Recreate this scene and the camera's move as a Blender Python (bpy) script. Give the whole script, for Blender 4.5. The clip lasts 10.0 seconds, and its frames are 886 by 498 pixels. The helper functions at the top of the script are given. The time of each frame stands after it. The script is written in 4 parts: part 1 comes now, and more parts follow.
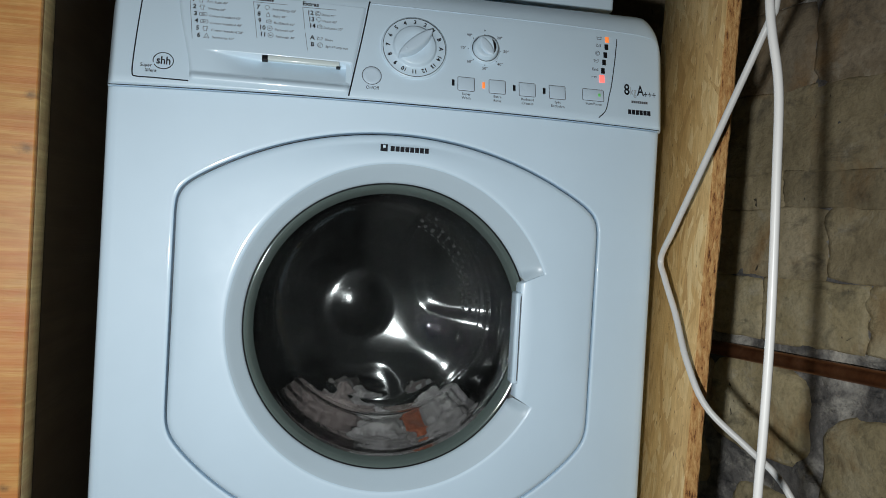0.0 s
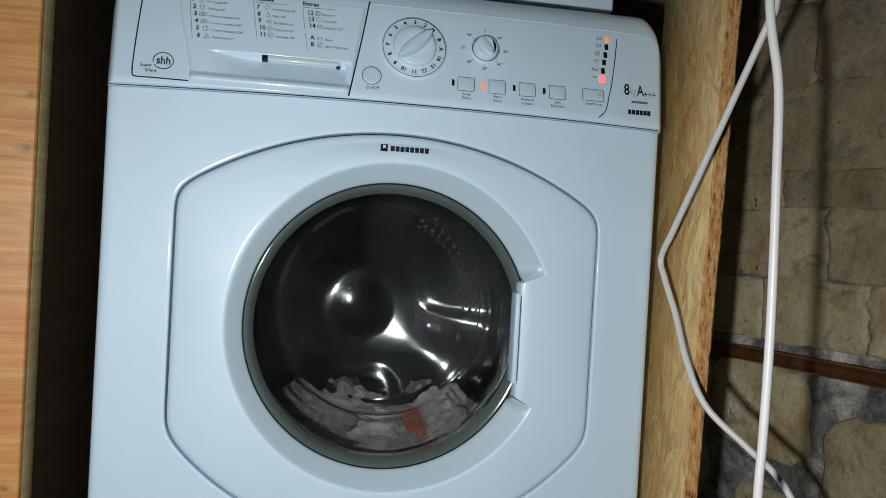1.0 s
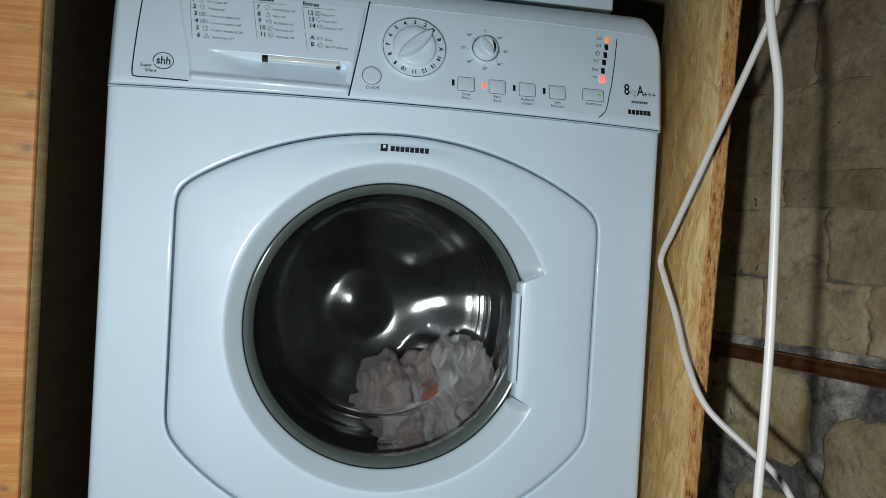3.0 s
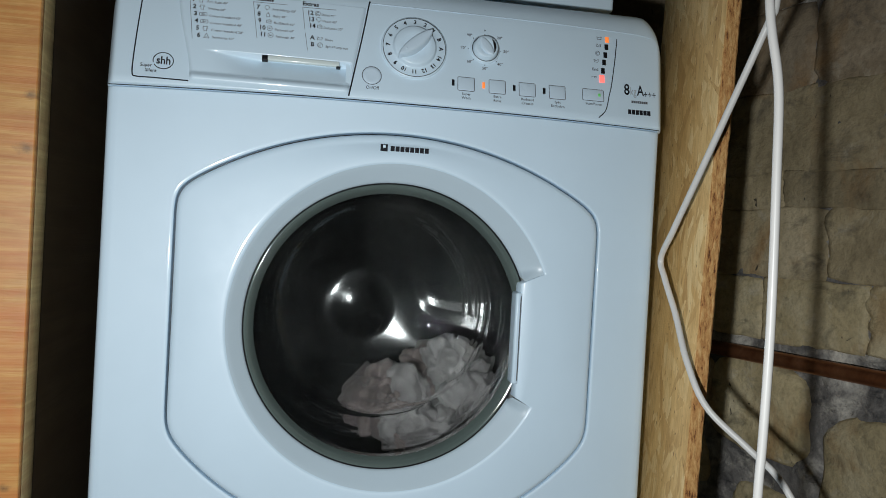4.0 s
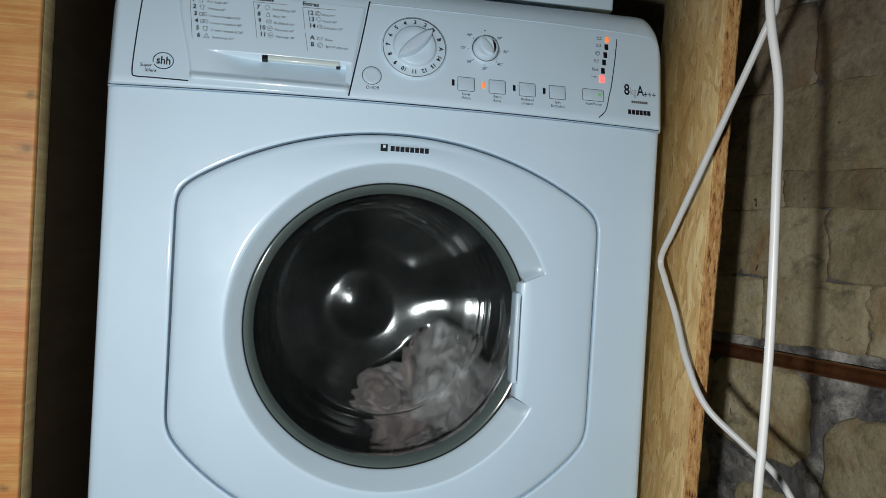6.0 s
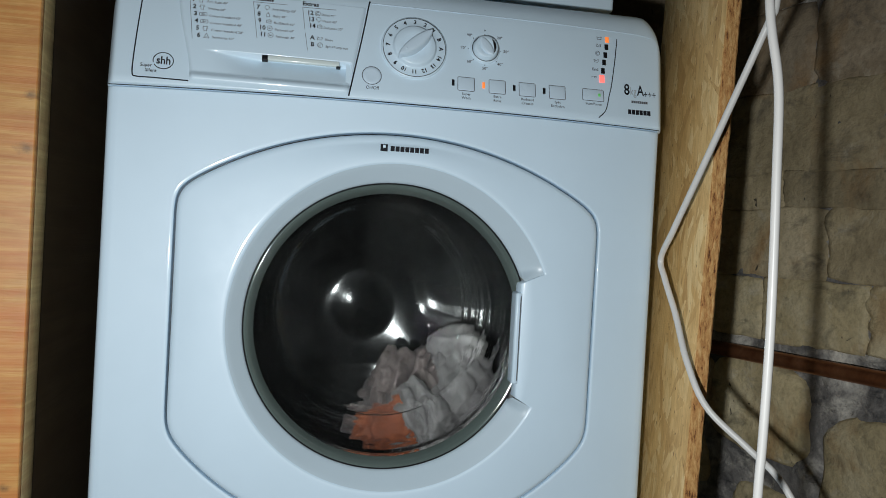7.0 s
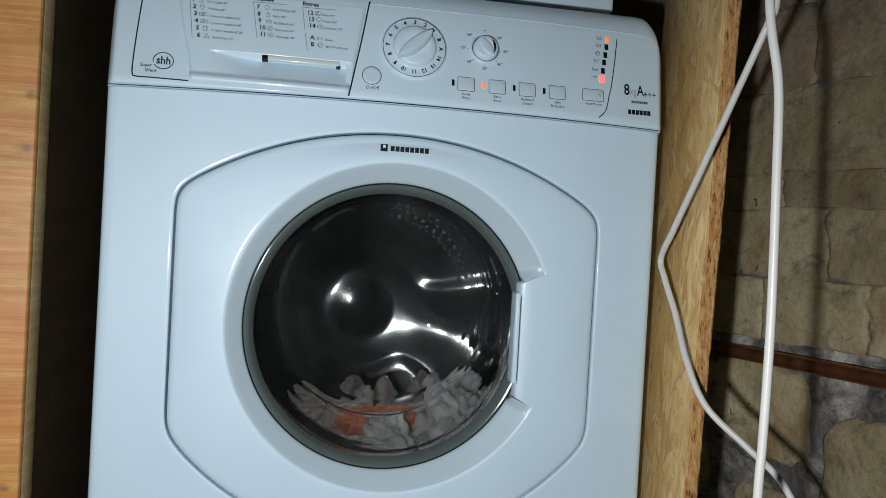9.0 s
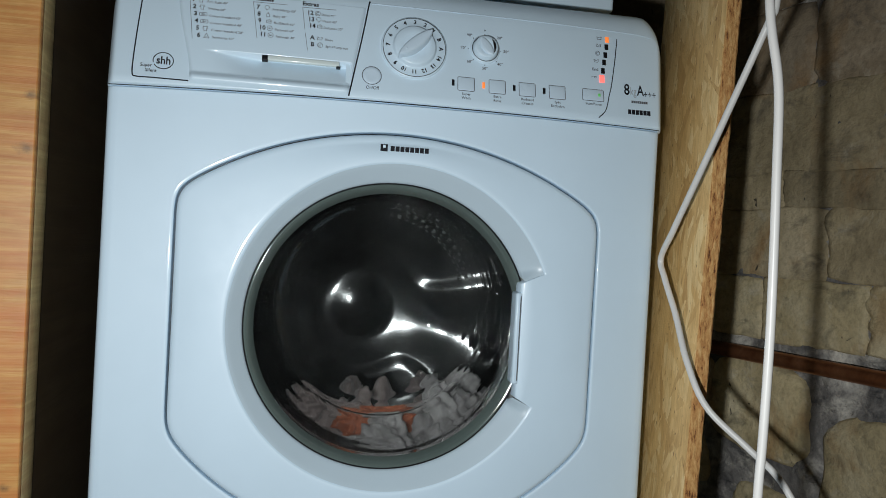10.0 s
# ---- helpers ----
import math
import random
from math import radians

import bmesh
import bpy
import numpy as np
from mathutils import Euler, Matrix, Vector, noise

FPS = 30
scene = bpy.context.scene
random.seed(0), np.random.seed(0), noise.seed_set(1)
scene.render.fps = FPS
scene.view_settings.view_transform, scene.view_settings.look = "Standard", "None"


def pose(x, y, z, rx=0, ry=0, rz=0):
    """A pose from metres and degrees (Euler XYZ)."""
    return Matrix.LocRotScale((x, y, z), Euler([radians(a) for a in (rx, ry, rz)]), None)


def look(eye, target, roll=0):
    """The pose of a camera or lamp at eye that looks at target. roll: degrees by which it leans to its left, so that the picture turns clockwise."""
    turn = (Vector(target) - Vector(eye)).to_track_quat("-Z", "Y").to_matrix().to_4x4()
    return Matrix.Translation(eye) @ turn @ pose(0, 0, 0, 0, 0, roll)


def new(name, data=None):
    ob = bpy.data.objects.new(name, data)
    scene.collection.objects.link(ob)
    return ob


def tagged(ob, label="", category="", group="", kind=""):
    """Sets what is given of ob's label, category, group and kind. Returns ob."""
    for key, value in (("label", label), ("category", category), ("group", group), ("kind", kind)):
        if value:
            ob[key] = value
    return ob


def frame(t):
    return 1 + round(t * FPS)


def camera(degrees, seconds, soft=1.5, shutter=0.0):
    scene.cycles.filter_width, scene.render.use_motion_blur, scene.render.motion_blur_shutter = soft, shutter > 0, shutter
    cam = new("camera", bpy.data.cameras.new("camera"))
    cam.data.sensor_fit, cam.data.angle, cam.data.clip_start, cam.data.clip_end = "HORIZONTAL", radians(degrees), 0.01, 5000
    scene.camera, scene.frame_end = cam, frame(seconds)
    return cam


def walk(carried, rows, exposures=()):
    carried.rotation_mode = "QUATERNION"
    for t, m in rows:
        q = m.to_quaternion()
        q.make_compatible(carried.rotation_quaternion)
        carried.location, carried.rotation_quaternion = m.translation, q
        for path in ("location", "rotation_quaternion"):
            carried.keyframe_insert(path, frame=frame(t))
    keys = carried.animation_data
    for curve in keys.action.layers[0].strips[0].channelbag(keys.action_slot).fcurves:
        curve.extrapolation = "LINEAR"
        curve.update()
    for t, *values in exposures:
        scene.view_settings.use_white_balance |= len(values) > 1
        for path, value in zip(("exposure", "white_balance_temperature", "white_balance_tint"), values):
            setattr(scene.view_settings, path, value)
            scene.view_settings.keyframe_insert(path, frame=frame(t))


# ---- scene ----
cam = camera(60, 10.0, soft=0.9, shutter=0.9)
EYE = pose(0.1998, -0.818, 0.5872, 89.3336, -3.1421, -10.4151)
walk(cam, [(0, EYE), (10, EYE)])

# ---- light: one small hand lamp beside the camera, in a closed dark cellar ----
world = bpy.data.worlds.new("world")
scene.world = world
world.use_nodes = True
world.node_tree.nodes["Background"].inputs[0].default_value = (0.5, 0.6, 0.7, 1)
world.node_tree.nodes["Background"].inputs[1].default_value = 0.002
lamp_data = bpy.data.lights.new("work_lamp", "SPOT")
lamp_data.energy, lamp_data.color, lamp_data.shadow_soft_size = 22.3, (0.90, 0.935, 0.95), 0.012
lamp_data.spot_size, lamp_data.spot_blend = radians(150), 1.0
lamp = new("work_lamp", lamp_data)
lamp.matrix_world = look((0.130, -0.80, 0.530), (0.24, 0.0, 0.36))
scene.view_settings.exposure = 0.0


# ---- materials ----
def material(name):
    m = bpy.data.materials.new(name)
    m.use_nodes = True
    return m, m.node_tree, m.node_tree.nodes["Principled BSDF"]


def node(tree, kind, inputs=(), operation="", data_type="", blend_type=""):
    n = tree.nodes.new(kind)
    if operation:
        n.operation = operation
    if data_type:
        n.data_type, n.blend_type = data_type, blend_type
    for key, value in dict(inputs).items():
        if isinstance(value, bpy.types.NodeSocket):
            tree.links.new(value, n.inputs[key])
        else:
            n.inputs[key].default_value = value
    return n


def ramp(tree, fac, stops):
    r = tree.nodes.new("ShaderNodeValToRGB")
    while len(r.color_ramp.elements) < len(stops):
        r.color_ramp.elements.new(0.5)
    for e, (p, c) in zip(r.color_ramp.elements, stops):
        e.position, e.color = p, (*c, 1)
    tree.links.new(fac, r.inputs[0])
    return r.outputs[0]


def coords(tree, scale=(1, 1, 1), turn=(0, 0, 0)):
    c = tree.nodes.new("ShaderNodeTexCoord")
    m = node(tree, "ShaderNodeMapping", {"Vector": c.outputs["Object"], "Scale": scale, "Rotation": turn})
    return m.outputs[0]


def noise_tex(tree, vec, scale, detail=6, rough=0.6, distort=0.0):
    return node(tree, "ShaderNodeTexNoise", {"Vector": vec, "Scale": scale, "Detail": detail, "Roughness": rough, "Distortion": distort}).outputs[0]


def bump(tree, height, shader, strength, distance):
    b = node(tree, "ShaderNodeBump", {"Height": height, "Strength": strength, "Distance": distance})
    tree.links.new(b.outputs[0], shader.inputs["Normal"])


def mix(tree, fac, a, b, blend="MIX"):
    n = node(tree, "ShaderNodeMix", data_type="RGBA", blend_type=blend)
    for i, v in ((0, fac), (6, a), (7, b)):
        if isinstance(v, bpy.types.NodeSocket):
            tree.links.new(v, n.inputs[i])
        else:
            n.inputs[i].default_value = v if i == 0 else (*v, 1)
    return n.outputs[2]


def painted(name, colour, rough, speck=0.04, orange_peel=0.0002, coat=0.0, gloss=0.5):
    m, t, s = material(name)
    s.inputs["Specular IOR Level"].default_value = gloss
    v = coords(t)
    dark = tuple(c * (1 - speck) for c in colour)
    t.links.new(ramp(t, noise_tex(t, v, 9), [(0.3, dark), (0.7, colour)]), s.inputs["Base Color"])
    r = node(t, "ShaderNodeMapRange", {"Value": noise_tex(t, v, 40), "To Min": rough * 0.8, "To Max": rough * 1.25})
    t.links.new(r.outputs[0], s.inputs["Roughness"])
    s.inputs["Coat Weight"].default_value = coat
    s.inputs["Coat Roughness"].default_value = 0.09
    bump(t, noise_tex(t, v, 700, 2), s, 0.12, orange_peel)
    return m


ENAMEL = painted("white_enamel", (0.625, 0.785, 0.905), 0.46, coat=0.4)
PLASTIC = painted("white_plastic", (0.655, 0.815, 0.93), 0.40, coat=0.4)
BEZEL = painted("pale_grey_plastic", (0.50, 0.615, 0.69), 0.33)
BUTTON = painted("button_plastic", (0.61, 0.75, 0.86), 0.28)
BLACK = painted("black_plastic", (0.009, 0.009, 0.011), 0.4, gloss=0.3)
INK = painted("dark_print", (0.014, 0.015, 0.02), 0.6, gloss=0.15)
GREYINK = painted("grey_print", (0.11, 0.115, 0.13), 0.55, gloss=0.2)
CREAM = painted("cream_plastic", (0.70, 0.79, 0.78), 0.22, coat=0.5)
RIM = painted("green_grey_glass_rim", (0.115, 0.150, 0.140), 0.09, 0.3, coat=0.6)
RUBBER = painted("grey_rubber", (0.21, 0.235, 0.22), 0.45, 0.3)
CABLE = painted("white_cable_sheath", (0.76, 0.75, 0.72), 0.35, 0.12)
SPECK = painted("brown_dirt", (0.20, 0.15, 0.10), 0.7)
DARKSTEEL = painted("hole_shadow_steel", (0.02, 0.02, 0.02), 0.5)


def steel(name, low, high, rough):
    m, t, s = material(name)
    s.inputs["Metallic"].default_value = 1
    v = coords(t)
    t.links.new(ramp(t, noise_tex(t, v, 14), [(0.3, (low, low * 1.01, low * 1.01)), (0.75, (high, high, high))]), s.inputs["Base Color"])
    r = node(t, "ShaderNodeMapRange", {"Value": noise_tex(t, v, 30), "To Min": rough, "To Max": rough * 1.7})
    t.links.new(r.outputs[0], s.inputs["Roughness"])
    bump(t, noise_tex(t, coords(t, (1, 1, 12)), 90, 3), s, 0.05, 0.0004)
    return m


# pressed steel coloured near black, so the drum's dimness sits in the colour
STEEL = steel("shade_dark_pressed_steel", 0.065, 0.098, 0.082)
BRIGHT_STEEL = steel("brushed_stainless_steel", 0.36, 0.48, 0.10)


def glass():
    m, t, s = material("clear_door_glass")
    s.inputs["Base Color"].default_value = (0.66, 0.70, 0.69, 1)
    s.inputs["Roughness"].default_value = 0.0
    # a thin limescale film on the glass
    scale_film = noise_tex(t, coords(t), 12, 4, 0.6)
    tw = node(t, "ShaderNodeMapRange", {"Value": scale_film, "From Min": 0.3, "From Max": 0.7, "To Min": 0.998, "To Max": 0.989})
    t.links.new(tw.outputs[0], s.inputs["Transmission Weight"])
    s.inputs["IOR"].default_value = 1.46
    bump(t, noise_tex(t, coords(t, (0.6, 1, 1.5)), 30, 2, 0.4), s, 0.15, 0.002)
    return m


GLASS = glass()


def glow(name, colour, strength):
    m, t, s = material(name)
    s.inputs["Base Color"].default_value = (*colour, 1)
    s.inputs["Emission Color"].default_value = (*colour, 1)
    s.inputs["Emission Strength"].default_value = strength
    return m


LED_ORANGE = glow("lit_orange_lamp", (1.0, 0.24, 0.05), 0.6)
LED_RED = glow("lit_red_lamp", (1.0, 0.14, 0.12), 1.3)
LED_GREEN = glow("lit_green_lamp", (0.12, 0.5, 0.12), 0.3)


def cloth(name, colour, dark):
    m, t, s = material(name)
    v = coords(t)
    t.links.new(ramp(t, noise_tex(t, v, 22), [(0.35, dark), (0.65, colour)]), s.inputs["Base Color"])
    s.inputs["Roughness"].default_value = 0.7
    s.inputs["Sheen Weight"].default_value = 0.15
    bump(t, noise_tex(t, v, 45, 5, 0.55, 1.2), s, 0.5, 0.006)
    return m


# wet cloth, coloured darker still for the dim light behind the glass
WHITE_CLOTH = cloth("wet_white_cotton_dimmed", (0.235, 0.218, 0.22), (0.12, 0.108, 0.11))
PINK_CLOTH = cloth("wet_pinkish_cotton_dimmed", (0.16, 0.125, 0.122), (0.09, 0.068, 0.065))
ORANGE_CLOTH = cloth("wet_orange_cotton_dimmed", (0.28, 0.066, 0.017), (0.14, 0.030, 0.009))


def osb():
    """Pressed strands: three layers of long flakes lying at different angles, the uppermost one showing."""
    m, t, s = material("strand_board")
    tone = top = None
    for turn, off in ((0.12, 0.0), (-0.5, 3.7), (0.75, 8.1), (-0.1, 12.9)):
        v = node(t, "ShaderNodeMapping", {"Vector": coords(t, (1, 1, 1), (turn, 0, 0)), "Scale": (26, 95, 20), "Location": (off, off, off)}).outputs[0]
        wob = node(t, "ShaderNodeTexNoise", {"Vector": v, "Scale": 0.9, "Detail": 2.0}).outputs["Color"]
        v = node(t, "ShaderNodeVectorMath", {0: v, 1: wob}, operation="ADD").outputs[0]
        c = node(t, "ShaderNodeSeparateColor", {0: node(t, "ShaderNodeTexVoronoi", {"Vector": v, "Scale": 1.0}).outputs["Color"]})
        if tone is None:
            tone, top = c.outputs[1], c.outputs[0]
            continue
        over = node(t, "ShaderNodeMath", {0: c.outputs[0], 1: top}, operation="GREATER_THAN").outputs[0]
        tone = node(t, "ShaderNodeMix", {0: over, 2: tone, 3: c.outputs[1]}).outputs[0]
        top = node(t, "ShaderNodeMath", {0: c.outputs[0], 1: top}, operation="MAXIMUM").outputs[0]
    col = ramp(t, tone, [(0.05, (0.62, 0.39, 0.155)), (0.3, (0.73, 0.485, 0.20)), (0.65, (0.79, 0.55, 0.245)), (0.95, (0.86, 0.65, 0.33))])
    grain = noise_tex(t, coords(t, (150, 150, 14), (0.1, 0, 0)), 2.6, 6, 0.7)
    col = mix(t, 0.42, col, ramp(t, grain, [(0.34, (0.50, 0.40, 0.28)), (0.56, (1, 1, 1))]), "MULTIPLY")
    wide = noise_tex(t, coords(t, (14, 14, 7)), 2.0, 4, 0.6)
    col = mix(t, 0.35, col, ramp(t, wide, [(0.35, (0.72, 0.62, 0.48)), (0.6, (1, 1, 1))]), "MULTIPLY")
    flecks = noise_tex(t, coords(t, (75, 75, 30), (-0.3, 0, 0)), 3.6, 3, 0.5)
    col = mix(t, ramp(t, flecks, [(0.66, (0, 0, 0)), (0.72, (0.8, 0.8, 0.8))]), col, (0.20, 0.09, 0.03))
    t.links.new(col, s.inputs["Base Color"])
    s.inputs["Roughness"].default_value = 0.55
    both = node(t, "ShaderNodeMath", {0: top, 1: grain}, operation="ADD").outputs[0]
    bump(t, both, s, 0.4, 0.0015)
    return m


OSB = osb()


def osb_edge():
    m, t, s = material("sawn_strand_board_edge")
    n = noise_tex(t, coords(t, (1.6, 1.6, 0.38)), 170, 6, 0.72)
    col = ramp(t, n, [(0.36, (0.13, 0.045, 0.014)), (0.42, (0.46, 0.21, 0.065)), (0.54, (0.64, 0.36, 0.13)), (0.70, (0.80, 0.54, 0.25))])
    patch = noise_tex(t, coords(t, (1, 1, 0.7)), 34, 4, 0.6)
    col = mix(t, ramp(t, patch, [(0.52, (0, 0, 0)), (0.68, (0.4, 0.4, 0.4))]), col, (0.50, 0.20, 0.06))
    t.links.new(col, s.inputs["Base Color"])
    s.inputs["Roughness"].default_value = 0.85
    bump(t, n, s, 0.7, 0.003)
    return m


OSB_EDGE = osb_edge()


def pine(name, light, dark, knots=()):
    m, t, s = material(name)
    v = coords(t, (1.2, 1, 26))
    g = noise_tex(t, v, 3.0, 6, 0.66, 1.6)
    fine = noise_tex(t, coords(t, (5, 5, 240)), 2.0, 3, 0.6)
    col = ramp(t, g, [(0.32, dark), (0.50, tuple((a + b) / 2 for a, b in zip(light, dark))), (0.62, light)])
    # reddish late-wood lines, close together in some stretches and wide apart in others
    lines = noise_tex(t, coords(t, (2.5, 2.5, 50)), 1.6, 3, 0.55, 0.5)
    where = ramp(t, noise_tex(t, coords(t, (1, 1, 1)), 7, 2), [(0.42, (0.1, 0.1, 0.1)), (0.62, (1, 1, 1))])
    late = mix(t, 1.0, ramp(t, lines, [(0.50, (0, 0, 0)), (0.62, (0.42, 0.42, 0.42))]), where, "MULTIPLY")
    col = mix(t, late, col, tuple(a * b for a, b in zip(dark, (1.02, 0.78, 0.9))))
    col = mix(t, 0.18, col, ramp(t, fine, [(0.3, (0.6, 0.5, 0.4)), (0.6, (1, 1, 1))]), "MULTIPLY")
    blotch = noise_tex(t, coords(t, (1, 1, 1.6)), 11, 5, 0.65)
    col = mix(t, 0.5, col, ramp(t, blotch, [(0.34, (0.62, 0.56, 0.46)), (0.6, (1, 1, 1))]), "MULTIPLY")
    red = noise_tex(t, coords(t, (1, 1, 1.8)), 9, 4, 0.6, 0.8)
    col = mix(t, ramp(t, red, [(0.50, (0, 0, 0)), (0.66, (0.55, 0.55, 0.55))]), col, tuple(a * b for a, b in zip(dark, (1.1, 0.85, 0.8))))
    # small grey bruises and knots
    for x, z, r in knots:
        d = node(t, "ShaderNodeVectorMath", {0: coords(t, (0.6, 0, 1)), 1: (0.6 * x, 0, z)}, operation="DISTANCE").outputs["Value"]
        ragged = node(t, "ShaderNodeMath", {0: noise_tex(t, coords(t), 160, 4, 0.7), 1: r * 1.4}, operation="MULTIPLY").outputs[0]
        d = node(t, "ShaderNodeMath", {0: d, 1: ragged}, operation="ADD").outputs[0]
        k = node(t, "ShaderNodeMapRange", {"Value": d, "From Min": r * 0.7, "From Max": r * 1.6, "To Min": 0.75, "To Max": 0.0}).outputs[0]
        col = mix(t, k, col, (0.14, 0.085, 0.04))
    t.links.new(col, s.inputs["Base Color"])
    s.inputs["Roughness"].default_value = 0.5
    bump(t, fine, s, 0.25, 0.001)
    return m


PINE = pine("orange_pine", (0.66, 0.375, 0.12), (0.52, 0.205, 0.052), ((-0.0545, 0.651, 0.008), (-0.052, 0.70, 0.006), (-0.06, 0.335, 0.005)))
# brown timber with the shade of the gap put into its colour
LINING = pine("shade_dark_brown_timber", (0.040, 0.027, 0.012), (0.026, 0.017, 0.007))
WEATHERED = pine("weathered_pine_edge", (0.52, 0.40, 0.19), (0.34, 0.25, 0.11))


def stone(name, lo, mid, hi, scale, rough=0.5, rusty=0.7):
    m, t, s = material(name)
    v = coords(t)
    info = t.nodes.new("ShaderNodeObjectInfo")
    big = noise_tex(t, v, scale, 5, 0.6, 0.4)
    col = ramp(t, big, [(0.30, lo), (0.5, mid), (0.70, hi)])
    # grey smears, rusty blooms and pale lime patches
    smear = noise_tex(t, coords(t, (1, 1, 1.7)), scale * 1.9, 6, 0.62, 0.7)
    col = mix(t, ramp(t, smear, [(0.30, (0.75, 0.75, 0.75)), (0.46, (0, 0, 0))]), col, tuple(0.42 * a for a in (lo[0], lo[1] * 1.08, lo[2] * 1.35)))
    rust = noise_tex(t, coords(t, (1, 1, 0.6)), scale * 1.4, 5, 0.6, 0.5)
    col = mix(t, ramp(t, rust, [(0.52, (0, 0, 0)), (0.68, (rusty, rusty, rusty))]), col, (0.34, 0.195, 0.075))
    bloom = noise_tex(t, v, scale * 2.3, 6, 0.7, 0.8)
    col = mix(t, ramp(t, bloom, [(0.57, (0, 0, 0)), (0.70, (0.45, 0.45, 0.45))]), col, (0.60, 0.56, 0.46))
    grit = noise_tex(t, v, scale * 16, 4, 0.7)
    col = mix(t, 0.32, col, ramp(t, grit, [(0.36, (0.45, 0.44, 0.42)), (0.52, (1, 1, 1)), (0.70, (1.2, 1.18, 1.1))]), "MULTIPLY")
    # small pits and scratches
    pit = noise_tex(t, coords(t, (1, 1, 0.8)), scale * 7, 2, 0.5, 1.0)
    pits = ramp(t, pit, [(0.235, (0.9, 0.9, 0.9)), (0.275, (0, 0, 0))])
    col = mix(t, pits, col, (0.03, 0.027, 0.022))
    val = node(t, "ShaderNodeMapRange", {"Value": info.outputs["Random"], "To Min": 0.78, "To Max": 1.12}).outputs[0]
    hsv = node(t, "ShaderNodeHueSaturation", {"Color": col, "Value": val}).outputs[0]
    t.links.new(hsv, s.inputs["Base Color"])
    s.inputs["Roughness"].default_value = 0.75
    fine = noise_tex(t, v, 60, 5, 0.6)
    add = node(t, "ShaderNodeMath", {0: smear, 1: fine}, operation="ADD").outputs[0]
    bump(t, add, s, rough, 0.005)
    return m


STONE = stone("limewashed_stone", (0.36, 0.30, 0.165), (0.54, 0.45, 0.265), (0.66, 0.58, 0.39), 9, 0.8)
# browner stones for higher courses, also darkened for the light falling off upwards
BROWN_STONE = stone("brown_dimmed_stone", (0.23, 0.18, 0.115), (0.33, 0.265, 0.18), (0.44, 0.365, 0.265), 7, 0.7)
MID_STONE = stone("mottled_brown_half_dimmed_stone", (0.29, 0.235, 0.14), (0.42, 0.345, 0.21), (0.55, 0.47, 0.32), 8, 0.8)
MORTAR = stone("dark_mortar", (0.05, 0.05, 0.052), (0.22, 0.21, 0.20), (0.66, 0.63, 0.56), 17, 0.9, 0.0)
# plaster and concrete coloured extra dark, so that unlit gaps stay black
PLASTER = stone("shade_black_plaster", (0.025, 0.02, 0.015), (0.04, 0.032, 0.022), (0.06, 0.048, 0.033), 5, 0.5, 0.05)
CONCRETE = stone("concrete_floor", (0.05, 0.048, 0.044), (0.08, 0.077, 0.072), (0.12, 0.116, 0.11), 6, 0.5, 0.05)


def copper():
    m, t, s = material("tarnished_copper")
    s.inputs["Metallic"].default_value = 0.8
    n = noise_tex(t, coords(t), 38, 5, 0.65)
    t.links.new(ramp(t, n, [(0.3, (0.24, 0.09, 0.04)), (0.6, (0.42, 0.175, 0.085)), (0.8, (0.60, 0.31, 0.17))]), s.inputs["Base Color"])
    r = node(t, "ShaderNodeMapRange", {"Value": n, "To Min": 0.28, "To Max": 0.42})
    t.links.new(r.outputs[0], s.inputs["Roughness"])
    return m


COPPER = copper()


# ---- mesh helpers ----
def part(name, bm, mat, parent, label="", smooth=True, m=None, solid=False):
    if m:
        bm.transform(m)
    me = bpy.data.meshes.new(name)
    bmesh.ops.recalc_face_normals(bm, faces=bm.faces)
    if solid and bm.calc_volume(signed=True) < 0:
        bmesh.ops.reverse_faces(bm, faces=bm.faces)
    bm.to_mesh(me)
    bm.free()
    if smooth:
        me.shade_smooth()
    me.materials.append(mat)
    ob = new(name, me)
    ob.parent = parent
    return tagged(ob, label)


def thing(name, label, category, group="", kind=""):
    return tagged(new(name), label, category, group, kind)


def lofted(loops, closed=True, cap=(False, False)):
    """Quads between loops of equal length."""
    bm = bmesh.new()
    rings = [[bm.verts.new(p) for p in loop] for loop in loops]
    n = len(loops[0])
    for a, b in zip(rings, rings[1:]):
        for i in range(n if closed else n - 1):
            j = (i + 1) % n
            bm.faces.new((a[i], a[j], b[j], b[i]))
    for want, ring in zip(cap, (rings[0], rings[-1])):
        if want:
            bm.faces.new(ring)
    return bm


def box(x0, x1, y0, y1, z0, z1, bevel=0.002, seg=2):
    bm = bmesh.new()
    bmesh.ops.create_cube(bm, size=1)
    bmesh.ops.transform(bm, verts=bm.verts, matrix=Matrix.Translation(((x0 + x1) / 2, (y0 + y1) / 2, (z0 + z1) / 2)) @ Matrix.Diagonal((x1 - x0, y1 - y0, z1 - z0, 1)))
    if bevel:
        bmesh.ops.bevel(bm, geom=bm.edges[:], offset=bevel, segments=seg, affect="EDGES", profile=0.5)
    return bm


def ring_at(c, r, y, n=128, squash=1.0):
    return [(c[0] + r * math.cos(2 * math.pi * i / n), y, c[1] + squash * r * math.sin(2 * math.pi * i / n)) for i in range(n)]


def disc_loops(profile, n=48):
    """Rings round the local z axis, from (radius, height) pairs."""
    return [[(r * math.cos(2 * math.pi * i / n), r * math.sin(2 * math.pi * i / n), h) for i in range(n)] for r, h in profile]


